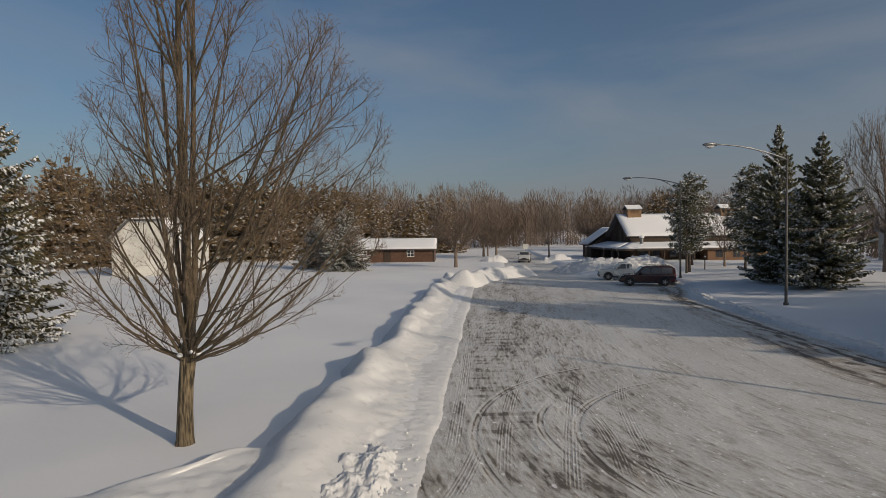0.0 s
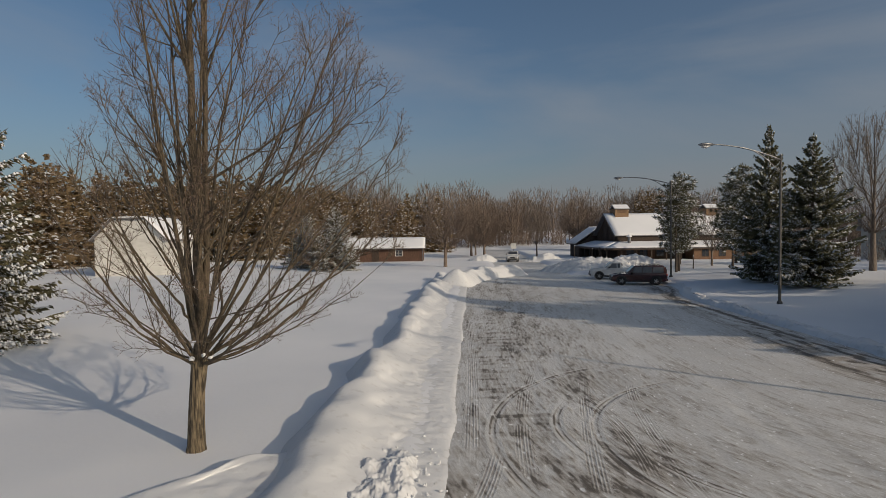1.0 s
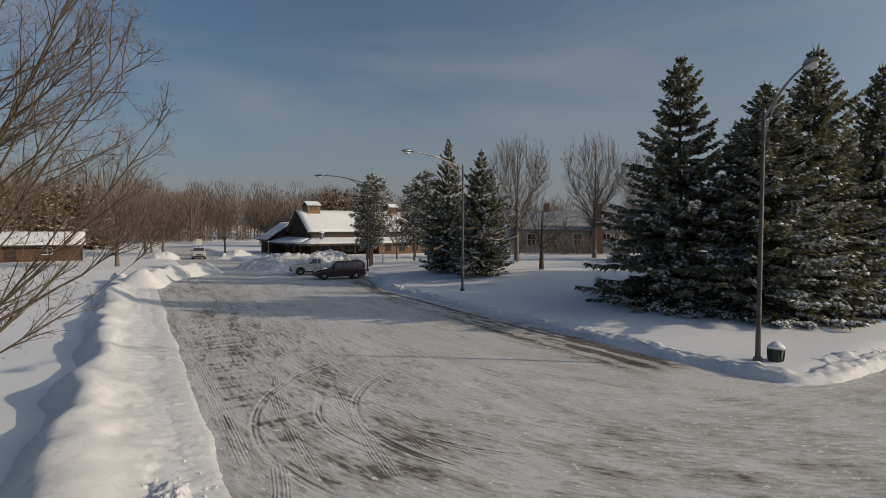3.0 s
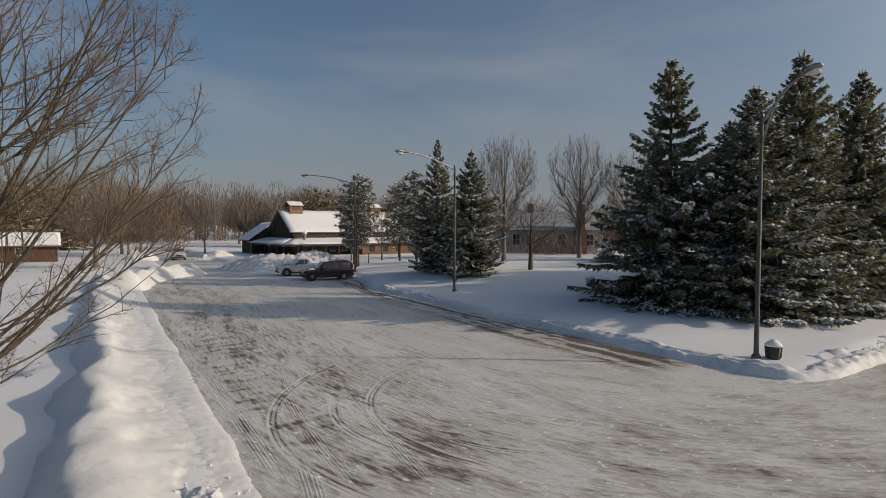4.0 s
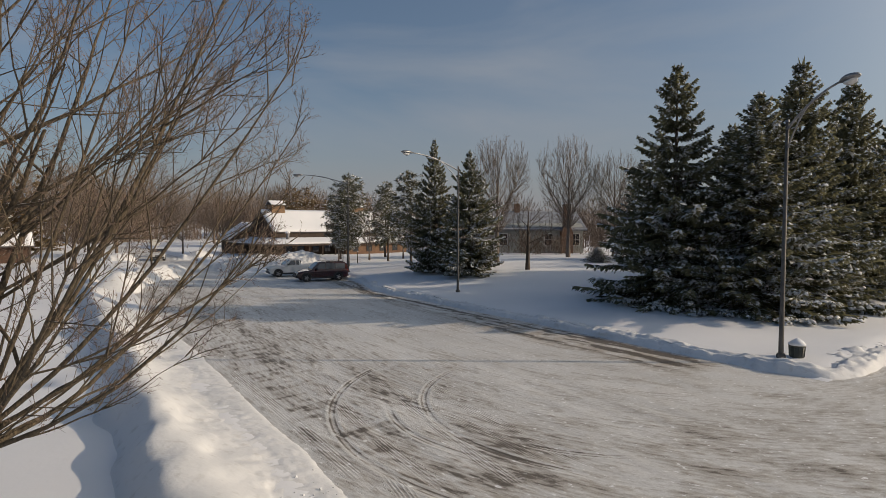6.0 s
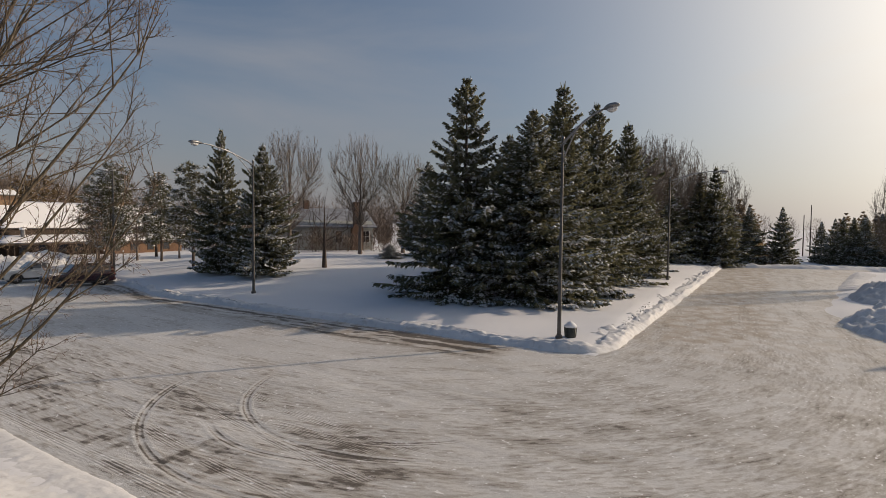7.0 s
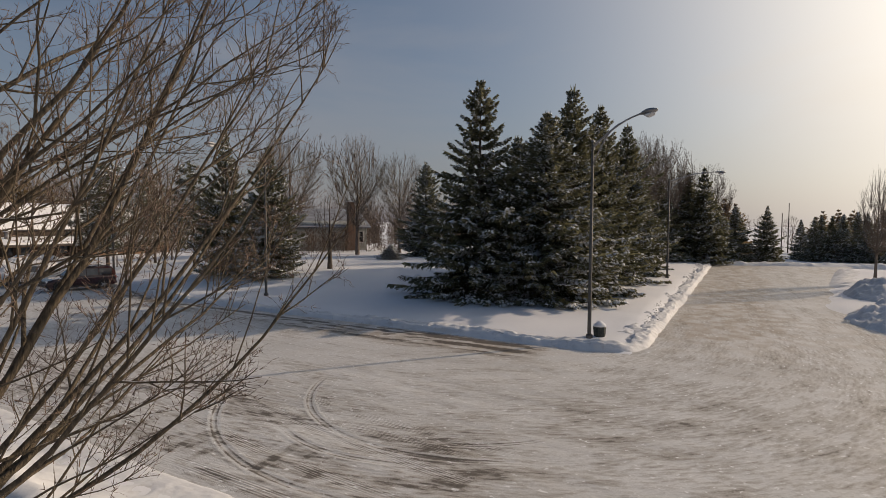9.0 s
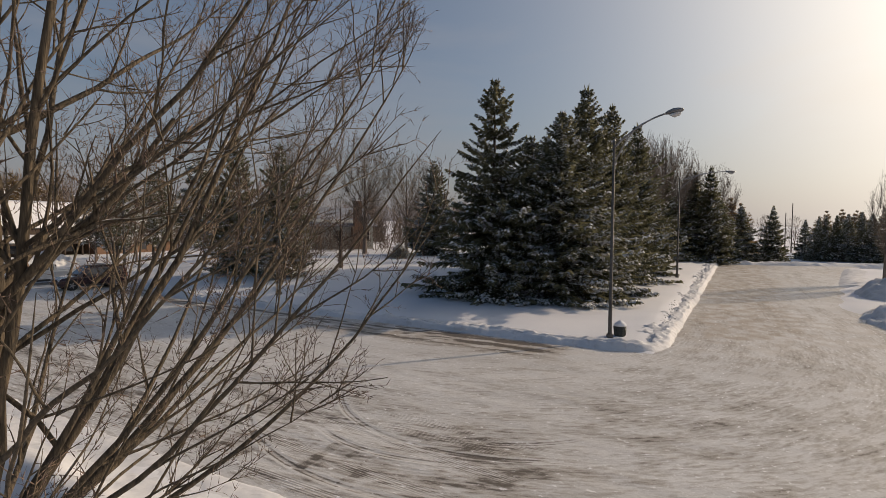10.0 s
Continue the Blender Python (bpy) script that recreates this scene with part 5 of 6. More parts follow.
# ---- the bare maple that stands nearest ----
def maple(x, y):
    tree = base("maple_tree", x, y, ground_at(x, y) - 0.04, 0, "bare maple with many upswept limbs and a furrowed trunk", "tree")
    sh = Shape()
    flare = [(0, -0.25, 0.25), (0, 0.0, 0.215), (0.01, 0.18, 0.18), (0.02, 0.7, 0.158), (0.05, 1.3, 0.150), (0.10, 1.75, 0.160), (0.13, 2.05, 0.175), (0.14, 2.3, 0.11)]
    sh.tube([(dx, 0, z) for dx, z, _ in flare], [r for _, _, r in flare], 14)
    trunk = part("trunk", sh, TRUNK_BARK, tree, smooth=True)
    for v in trunk.data.vertices:
        w = math.atan2(v.co.y, v.co.x)
        k = 1 + 0.05 * math.sin(5 * w + 1.5 * v.co.z) + 0.03 * math.sin(11 * w)
        v.co.x, v.co.y = v.co.x * k, v.co.y * k
    g = np.random.default_rng(8)
    room = crown_radius([(1.7, 0.5), (2.3, 1.7), (3.0, 2.6), (4.3, 3.45), (6.0, 3.6), (7.5, 3.5), (8.6, 2.9), (9.8, 2.1), (10.6, 1.5), (12.0, 0.7), (12.8, 0.2)], 0.27, radians(-4), 0.38, radians(232))
    # from the fork: bearing, share of the crown's half-width, height of the tip, radius, height of the fork, how far it leaves sideways and upward
    limbs = [(24, 0.15, 12.6, 0.112, 2.0, 0.6, 0.45), (5, 0.50, 11.8, 0.074, 2.45, 0.5, 0.45), (212, 0.78, 9.6, 0.052, 2.35, 0.5, 0.45), (175, 0.6, 10.6, 0.046, 3.1, 0.5, 0.48),
             (300, 0.72, 10.2, 0.052, 2.6, 0.5, 0.45), (38, 0.95, 9.2, 0.046, 2.9, 0.5, 0.45), (342, 0.95, 8.6, 0.048, 2.15, 0.55, 0.42), (80, 0.85, 9.6, 0.042, 3.3, 0.5, 0.45),
             (130, 0.85, 9.0, 0.040, 2.7, 0.5, 0.45), (262, 0.85, 8.6, 0.040, 2.5, 0.5, 0.45)]
    lead = len(limbs)
    limbs += [(18, 1.0, 5.9, 0.055, 1.82, 0.55, 0.12), (352, 1.0, 6.6, 0.050, 1.95, 0.55, 0.25), (322, 1.0, 5.3, 0.046, 1.86, 0.55, 0.2), (46, 1.0, 6.2, 0.044, 1.95, 0.5, 0.3), (206, 1.0, 5.4, 0.050, 1.84, 0.52, 0.28),
              (186, 1.0, 6.6, 0.044, 2.0, 0.5, 0.35), (232, 1.0, 6.0, 0.044, 1.92, 0.5, 0.35), (154, 1.0, 5.6, 0.042, 1.95, 0.5, 0.35), (108, 1.0, 6.2, 0.044, 2.0, 0.5, 0.3), (72, 1.0, 5.0, 0.040, 1.88, 0.52, 0.28),
              (286, 1.0, 5.6, 0.044, 1.94, 0.5, 0.3), (254, 1.0, 4.7, 0.036, 1.88, 0.5, 0.32), (330, 1.0, 7.4, 0.052, 2.0, 0.52, 0.35),
              (308, 0.95, 6.7, 0.046, 2.0, 0.5, 0.36), (352, 0.8, 7.8, 0.050, 2.1, 0.5, 0.38), (316, 0.7, 7.7, 0.046, 2.1, 0.5, 0.40)]
    limbs += [(204, 0.75, 2.7, 0.022, 1.84, 0.5, 0.5), (222, 0.95, 3.5, 0.026, 1.9, 0.5, 0.45), (186, 1.0, 3.9, 0.026, 1.96, 0.5, 0.45), (30, 0.9, 3.4, 0.026, 1.86, 0.55, 0.2), (2, 1.0, 4.2, 0.028, 1.9, 0.55, 0.25), (335, 0.85, 3.2, 0.022, 1.84, 0.55, 0.3), (140, 0.9, 3.6, 0.022, 1.9, 0.5, 0.4), (300, 0.9, 3.5, 0.022, 1.88, 0.5, 0.4)]
    az, share, z1, r0, z0, side_, up_ = (np.array(c, float) for c in zip(*limbs))
    az = np.radians(az + g.uniform(-5, 5, len(az)))
    reach = share * room(z1, az)
    start = np.stack([0.12 + 0.09 * np.cos(az), 0.09 * np.sin(az), z0], 1)
    tip = np.stack([reach * np.cos(az), reach * np.sin(az), z1], 1)
    b1 = arch(g, start, tip, side_, up_, 14, 0.026)
    taper = np.where(z1 > 8, 0.62, 0.75)[:, None]
    r0 = np.where(z1 < 8, 0.74 * r0, r0)
    r1 = r0[:, None] * (np.linspace(1, 0.0, 15)[None] ** taper * 0.95 + 0.06)
    # side limbs leave the leaders one above another
    n2 = 30
    which, where = np.arange(n2) % lead, 0.06 + 0.5 * np.arange(n2) / n2
    node_i = (where * 14).astype(int)
    start = b1[which, node_i]
    az = np.arange(n2) * 2.4 + g.uniform(-0.2, 0.2, n2)
    az = np.where(np.arange(n2) % 4 == 3, -0.9 + 1.2 * g.random(n2), az)
    z1 = np.minimum(start[:, 2] + g.uniform(2.4, 4.0, n2), 9.8)
    reach = room(z1, az) * g.uniform(0.9, 1.0, n2)
    tip = np.stack([reach * np.cos(az), reach * np.sin(az), z1], 1)
    b1 = np.concatenate([b1, arch(g, start, tip, np.full(n2, 0.52), np.full(n2, 0.46), 14, 0.026)])
    r1 = np.concatenate([r1, np.minimum(r1[which, node_i] * 0.55, 0.036)[:, None] * (np.linspace(1, 0.0, 15)[None] ** 0.8 * 0.95 + 0.08)])
    n1 = len(b1)
    length = np.linalg.norm(np.diff(b1, axis=1), axis=2).sum(1)
    b2, r2, w2 = sprout(g, b1, r1, np.arange(n1), (2 + length * 1.15).astype(int), 0.50, 0.40, 6, 0.03, 0.06, room, 0.14, 0.5, 2.8, 0.55, 0.0095)
    length = np.linalg.norm(np.diff(b2, axis=1), axis=2).sum(1)
    b3, r3, w3 = sprout(g, b2, r2, w2, (2 + length * 1.8).astype(int), 0.62, 0.50, 4, 0.05, 0.09, room, 0.10, 0.35, 1.4, 0.6, 0.0062)
    for k in range(n1):
        sh = Shape()
        sh.add(*tubes(b1[k:k + 1], r1[k:k + 1], 7))
        for bb, rr, ww, sides in ((b2, r2, w2, 5), (b3, r3, w3, 3)):
            if (ww == k).any():
                v, f = tubes(bb[ww == k], rr[ww == k], sides)
                sh.add(v.tolist(), f.tolist())
        part("limb", sh, BARK, tree, smooth=True)
    rim = crown_radius([(1.5, 0.8), (2.3, 1.9), (4.3, 3.6), (6.0, 3.8), (7.5, 3.7), (8.6, 3.1), (10.6, 1.7), (13.0, 0.4)], 0.27, radians(-4), 0.38, radians(232))
    b4, r4, w4 = sprout(g, np.concatenate([b3[:, ::2], b2[:, ::3]]), np.concatenate([r3[:, ::2], r2[:, ::3]]), np.concatenate([w3, w2]), 4, 0.85, 0.5, 3, 0.05, 0.14, rim, 0.08, 0.22, 0.55, 0.7, 0.0044)
    b5, r5, w5 = sprout(g, b4, r4, w4, 2, 0.75, 0.4, 1, 0.05, 0.05, rim, 0.15, 0.07, 0.2, 0.8, 0.0038)
    A, B, r = (np.concatenate(c) for c in zip(strands(b4, r4), strands(b5, r5)))
    v, f = spindles(A, B, r, 3, 0.1)
    crown = tagged(new("crown", finish_mesh("crown", v.tolist(), f.tolist(), TWIG)), "fine brown twigs", kind="stuff")
    crown.parent = tree
    for k in range(7):
        w, z, far = 0.9 * k, 2.0 + 0.035 * (k % 4), 0.20 + 0.05 * (k % 3)
        c = Vector((0.13 + far * math.cos(w), far * math.sin(w), z))
        pad = Shape().tube([c + Vector((0, 0, -0.04)), c + Vector((0.01, 0, 0.012)), c + Vector((0.015, 0.005, 0.04))], [0.06, 0.058, 0.02], 8)
        part("snow_pad", pad, ROOF_SNOW, tree, "small pad of snow in the fork", True)
    return tree


maple(-5.3, 11.95)

# ---- buildings ----


def roof_slab(name, corners, thick, material, parent, label=""):
    """A sloping slab with the four upper corners given in order."""
    up = [Vector(c) for c in corners]
    n = (up[1] - up[0]).cross(up[3] - up[0]).normalized()
    if n.z < 0:
        n = -n
    low = [p - n * thick for p in up]
    sh = Shape().add(low + up, [(3, 2, 1, 0), (4, 5, 6, 7), (0, 1, 5, 4), (1, 2, 6, 5), (2, 3, 7, 6), (3, 0, 4, 7)])
    return part(name, sh, material, parent, label)


def snowy_slope(parent, corners, deck=SHINGLE, snow=0.16, name="roof"):
    """A roof slope and the snow that lies on it, drawn in a little from the edges."""
    up = [Vector(c) for c in corners]
    n = (up[1] - up[0]).cross(up[3] - up[0]).normalized()
    if n.z < 0:
        n = -n
    deck_ob = roof_slab(name, up, 0.14, deck, parent)
    mid = sum(up, Vector()) / 4
    lay = [p + (mid - p).normalized() * 0.10 + n * (snow + 0.002) for p in up]
    nu, nv = 24, 10
    rng = random.Random(int(abs(mid.x * 7 + mid.y * 3)))
    verts, faces = [], []
    for j in range(nv + 1):
        for i in range(nu + 1):
            u, v = i / nu, j / nv
            p = lay[0].lerp(lay[1], u).lerp(lay[3].lerp(lay[2], u), v)
            edge_ = min(1.0, 6 * min(u, 1 - u, v, 1 - v) + 0.35)
            verts.append(p + n * (snow * (edge_ - 1) * 0.9 + rng.uniform(-0.02, 0.02)))
    for j in range(nv):
        for i in range(nu):
            a = j * (nu + 1) + i
            faces.append((a, a + 1, a + nu + 2, a + nu + 1))
    top = len(verts)
    rim = [i for i in range(nu + 1)] + [j * (nu + 1) + nu for j in range(1, nu + 1) if j <= nv] + [nv * (nu + 1) + i for i in range(nu - 1, -1, -1)] + [j * (nu + 1) for j in range(nv - 1, 0, -1)]
    low = [verts[i] - n * (n.dot(verts[i] - up[0]) - 0.003) for i in rim]
    verts += low
    for k in range(len(rim)):
        k2 = (k + 1) % len(rim)
        faces.append((rim[k], rim[k2], top + k2, top + k))
    part("roof_snow", Shape().add(verts, faces), ROOF_SNOW, parent, "blanket of snow on the roof", True)
    return deck_ob


def window(parent, x, z, w, h, y, depth=0.06, frame_mat=TRIM_WHITE, cols=2, rows=2):
    """A window in a wall that faces -y: casing, bars and glass."""
    sh = Shape()
    f = 0.07
    sh.box(x - w / 2 - f, x + w / 2 + f, y - depth, y, z - f, z).box(x - w / 2 - f, x + w / 2 + f, y - depth, y, z + h, z + h + f)
    sh.box(x - w / 2 - f, x - w / 2, y - depth, y, z, z + h).box(x + w / 2, x + w / 2 + f, y - depth, y, z, z + h)
    for k in range(1, cols):
        c = x - w / 2 + w * k / cols
        sh.box(c - 0.02, c + 0.02, y - depth * 0.8, y, z, z + h)
    for k in range(1, rows):
        c = z + h * k / rows
        sh.box(x - w / 2, x + w / 2, y - depth * 0.75, y, c - 0.02, c + 0.02)
    ob = part("window", sh, frame_mat, parent)
    part("pane", Shape().box(x - w / 2 + 0.002, x + w / 2 - 0.002, y - depth * 0.4, y - 0.004, z + 0.002, z + h - 0.002), GLASS, ob, "dark window glass")
    return ob


def barn():
    b = base("barn", 2.65, 3.66, 0.1, 0, "dark barn-like building with a snowy roof, cupolas and a wide porch", "building")
    b.scale = (0.83, 0.83, 0.83)
    x0, x1, y0, y1, eave, ridge = 31.7, 57.5, 92.5, 103.5, 4.85, 8.6
    ym = (y0 + y1) / 2
    part("wall", Shape().prism([(y0, -0.3), (y1, -0.3), (y1, eave), (ym, ridge - 0.1), (y0, eave)], "x", x0 + 0.3, x1), WOOD_DARK, b, "dark stained board wall")
    for k in range(16):
        y = y0 + 0.35 + k * 0.68
        top = eave + (ridge - eave) * (1 - abs(y - ym) / (ym - y0)) - 0.3
        part("batten", Shape().box(x0 + 0.24, x0 + 0.30, y - 0.04, y + 0.04, 3.6, top), WOOD_DARK, b)
    o = 0.45
    k = (ridge - eave) / (ym - y0)
    snowy_slope(b, [(x0 - o, y0 - o, eave - o * k), (x1 + o, y0 - o, eave - o * k), (x1 + o, ym, ridge), (x0 - o, ym, ridge)])
    snowy_slope(b, [(x1 + o, y1 + o, eave - o * k), (x0 - o, y1 + o, eave - o * k), (x0 - o, ym, ridge), (x1 + o, ym, ridge)])
    # the skirt roof over the porch
    sx, sy, sz, tz = 28.2, 88.4, 2.5, 3.45
    snowy_slope(b, [(sx, sy, sz), (x1 + 1, sy, sz), (x1 + 1, y0 + 0.02, tz), (x0 + 0.2, y0 + 0.02, tz)], snow=0.2, name="porch_roof")
    snowy_slope(b, [(sx, y1 + 3, sz), (sx, sy, sz), (x0 + 0.2, y0 + 0.02, tz), (x0 + 0.2, y1 + 1, tz)], snow=0.2, name="porch_roof")
    part("fascia", Shape().box(sx, x1 + 1, sy + 0.03, sy + 0.10, sz - 0.36, sz - 0.16), WOOD_DARK, b)
    part("fascia", Shape().box(sx + 0.03, sx + 0.10, sy + 0.12, y1 + 3, sz - 0.36, sz - 0.16), WOOD_DARK, b)
    for kx in np.arange(sx + 0.5, 44, 2.6):
        part("porch_post", Shape().box(kx - 0.09, kx + 0.09, sy + 0.3, sy + 0.48, -0.3, sz - 0.16), WOOD_DARK, b)
    for ky in np.arange(sy + 3.2, y1 + 3, 3.0):
        part("porch_post", Shape().box(sx + 0.4, sx + 0.58, ky - 0.09, ky + 0.09, -0.3, sz - 0.16), WOOD_DARK, b)
    part("porch_wall", Shape().box(x0 + 0.1, 44.0, y0 - 0.6, y0 - 0.02, -0.3, 3.4), WOOD_DARK, b)
    for wx in (34.0, 36.4, 39.4, 41.8):
        window(b, wx, 0.9, 1.3, 1.2, y0 - 0.6, 0.05, WOOD_DARK)
    part("door", Shape().box(37.2, 38.4, y0 - 0.66, y0 - 0.605, -0.1, 2.1), WOOD_BROWN, b, "brown plank entrance door")
    # sunlit brick wing under the same skirt
    part("wing_wall", Shape().box(44.0, x1 + 0.6, sy + 0.5, y0 - 0.62, -0.3, 2.42), BRICK, b, "brown brick wall of the wing")
    for wx in (46.0, 49.0, 52.0, 55.0):
        window(b, wx, 0.9, 1.1, 1.1, sy + 0.5, 0.05, WOOD_DARK)
    # rear wing with a long slope to the west
    snowy_slope(b, [(27.6, 110.0, 2.9), (27.6, 103.6, 2.9), (32.6, 103.6, 6.3), (32.6, 110.0, 6.3)], snow=0.2, name="rear_roof")
    part("rear_wall", Shape().box(28.4, 38.0, 103.8, 109.6, -0.3, 2.7), WOOD_DARK, b)
    part("rear_gable", Shape().prism([(28.4, 2.7), (38.0, 2.7), (33.0, 6.0)], "y", 104.0, 109.5), WOOD_DARK, b)
    for cx, w in ((34.4, 1.25), (51.6, 1.1)):
        cup = part("cupola", Shape().box(cx - w, cx + w, ym - w, ym + w, ridge - 1.2, ridge + 0.85), WOOD_TAN, b, "tan boarded cupola")
        for s in (-1, 1):
            for kz in range(4):
                z = ridge + 0.1 + 0.16 * kz
                part("louvre", Shape().box(cx - w * 0.7, cx + w * 0.7, ym - w - 0.04, ym - w - 0.005, z, z + 0.07), WOOD_BROWN, cup) if s < 0 else None
            roof_slab("cap_roof", [(cx - w - 0.2, ym + s * (w + 0.2), ridge + 0.82), (cx + w + 0.2, ym + s * (w + 0.2), ridge + 0.82), (cx + w + 0.2, ym, ridge + 1.55), (cx - w - 0.2, ym, ridge + 1.55)], 0.10, SHINGLE, cup)
            roof_slab("cap_snow", [(cx - w - 0.15, ym + s * (w + 0.15), ridge + 0.98), (cx + w + 0.15, ym + s * (w + 0.15), ridge + 0.98), (cx + w + 0.15, ym, ridge + 1.70), (cx - w - 0.15, ym, ridge + 1.70)], 0.14, ROOF_SNOW, cup, "snow on the cupola roof")
    # a vent with snow on its cap, on the porch roof
    vent = part("vent", Shape().tube([(33.5, 91.0, 3.2), (33.5, 91.0, 4.3)], [0.28, 0.28], 10), STEEL, b)
    part("vent_cap", Shape().tube([(33.5, 91.0, 4.3), (33.5, 91.0, 4.5), (33.5, 91.0, 4.75)], [0.42, 0.45, 0.05], 10), ROOF_SNOW, vent, "snow cap on the vent")
    return b


def low_shed():
    s = base("shed", -11.6, 87.6, 0.1, -2.0, "long low brown shed with a snow-covered roof", "shed")
    w, d, h, top = 12.4, 6.5, 2.35, 3.75
    part("wall", Shape().prism([(0, -0.3), (d, -0.3), (d, h), (d / 2, top - 0.15), (0, h)], "x", 0, w), WOOD_BROWN, s, "brown board wall")
    for k in range(24):
        x = 0.25 + k * 0.52
        part("batten", Shape().box(x - 0.03, x + 0.03, -0.035, -0.002, -0.2, h - 0.1), WOOD_BROWN, s)
    snowy_slope(s, [(-0.4, -0.7, h - 0.22), (w + 0.4, -0.7, h - 0.22), (w + 0.4, d / 2, top), (-0.4, d / 2, top)])
    snowy_slope(s, [(w + 0.4, d + 0.7, h - 0.22), (-0.4, d + 0.7, h - 0.22), (-0.4, d / 2, top), (w + 0.4, d / 2, top)])
    window(s, 8.6, 0.95, 1.0, 0.85, -0.04)
    window(s, 1.4, 0.95, 0.5, 0.85, -0.04, cols=1)
    part("door", Shape().box(4.4, 5.5, -0.075, -0.04, 0.0, 2.0), WOOD_DARK, s, "dark plank door")
    part("downpipe", Shape().tube([(12.3, -0.08, 0), (12.3, -0.08, h - 0.2)], [0.05, 0.05], 8), STEEL, s)
    return s


def white_garage():
    g = base("garage", -36.1, 64.0, 0.15, 2.0, "white gabled garage with snow on its roof", "garage")
    w, d, h, top = 7.6, 9.0, 4.3, 6.5
    part("wall", Shape().prism([(0, -0.3), (w, -0.3), (w, h), (w * 0.73, top - 0.2), (w * 0.27, top - 0.2), (0, h)], "y", 0, d), WHITE_SIDING, g, "white horizontal siding")
    for k in range(30):
        z = 0.15 + k * 0.22
        t = max(0.0, (z - h) / (top - 0.2 - h)) * w * 0.27
        if z < top - 0.35:
            part("siding_board", Shape().box(t + 0.05, w - t - 0.05, -0.022, -0.003, z, z + 0.20), WHITE_SIDING, g)
    snowy_slope(g, [(-0.4, -0.5, h - 0.35), (w * 0.27, -0.5, top), (w * 0.27, d + 0.5, top), (-0.4, d + 0.5, h - 0.35)])
    snowy_slope(g, [(w * 0.27, -0.5, top), (w * 0.73, -0.5, top + 0.01), (w * 0.73, d + 0.5, top + 0.01), (w * 0.27, d + 0.5, top)])
    snowy_slope(g, [(w * 0.73, -0.5, top), (w + 0.4, -0.5, h - 0.35), (w + 0.4, d + 0.5, h - 0.35), (w * 0.73, d + 0.5, top)])
    return g


def pale_house(x, y, turn, w, label, h=3.3, top=5.4):
    """A long two-storey house with a tall brick chimney standing against its front."""
    s = base("house", x, y, ground_at(x, y), turn, label, "house")
    d = 8.5
    part("wall", Shape().prism([(0, -0.6), (d, -0.6), (d, h), (d / 2, top - 0.15), (0, h)], "x", 0, w), PALE_SIDING, s, "pale siding")
    roof_slab("roof", [(-0.4, -0.5, h - 0.3), (w + 0.4, -0.5, h - 0.3), (w + 0.4, d / 2, top), (-0.4, d / 2, top)], 0.18, HOUSE_ROOF, s, "roof thinly dusted with snow")
    roof_slab("roof", [(w + 0.4, d + 0.5, h - 0.3), (-0.4, d + 0.5, h - 0.3), (-0.4, d / 2, top), (w + 0.4, d / 2, top)], 0.18, HOUSE_ROOF, s, "roof thinly dusted with snow")
    for u in (2.8, 8.6, 12.2):
        window(s, u, 1.0, 0.9, 1.4, -0.002)
    cx = 0.825 * w
    ch = part("chimney", Shape().prism([(cx - 0.75, -0.3), (cx + 0.75, -0.3), (cx + 0.75, 2.6), (cx + 0.45, 3.3), (cx + 0.45, top + 0.8), (cx - 0.45, top + 0.8), (cx - 0.45, 3.3), (cx - 0.75, 2.6)], "y", -0.75, -0.01), HOUSE_BRICK, s, "tall brick chimney")
    part("chimney_cap", Shape().box(cx - 0.53, cx + 0.53, -0.82, 0.06, top + 0.81, top + 0.94), ROOF_SNOW, ch, "snow on the chimney")
    part("flue", Shape().box(0.38 * w, 0.38 * w + 0.7, d / 2 - 0.35, d / 2 + 0.35, top - 0.4, top + 1.0), HOUSE_BRICK, s, "small brick flue on the ridge")
    return s


barn()
low_shed()
white_garage()
pale_house(44.6, 53.4, -36, 13.2, "long pale house with a dusted roof behind bare trees")


# ---- street lamps ----


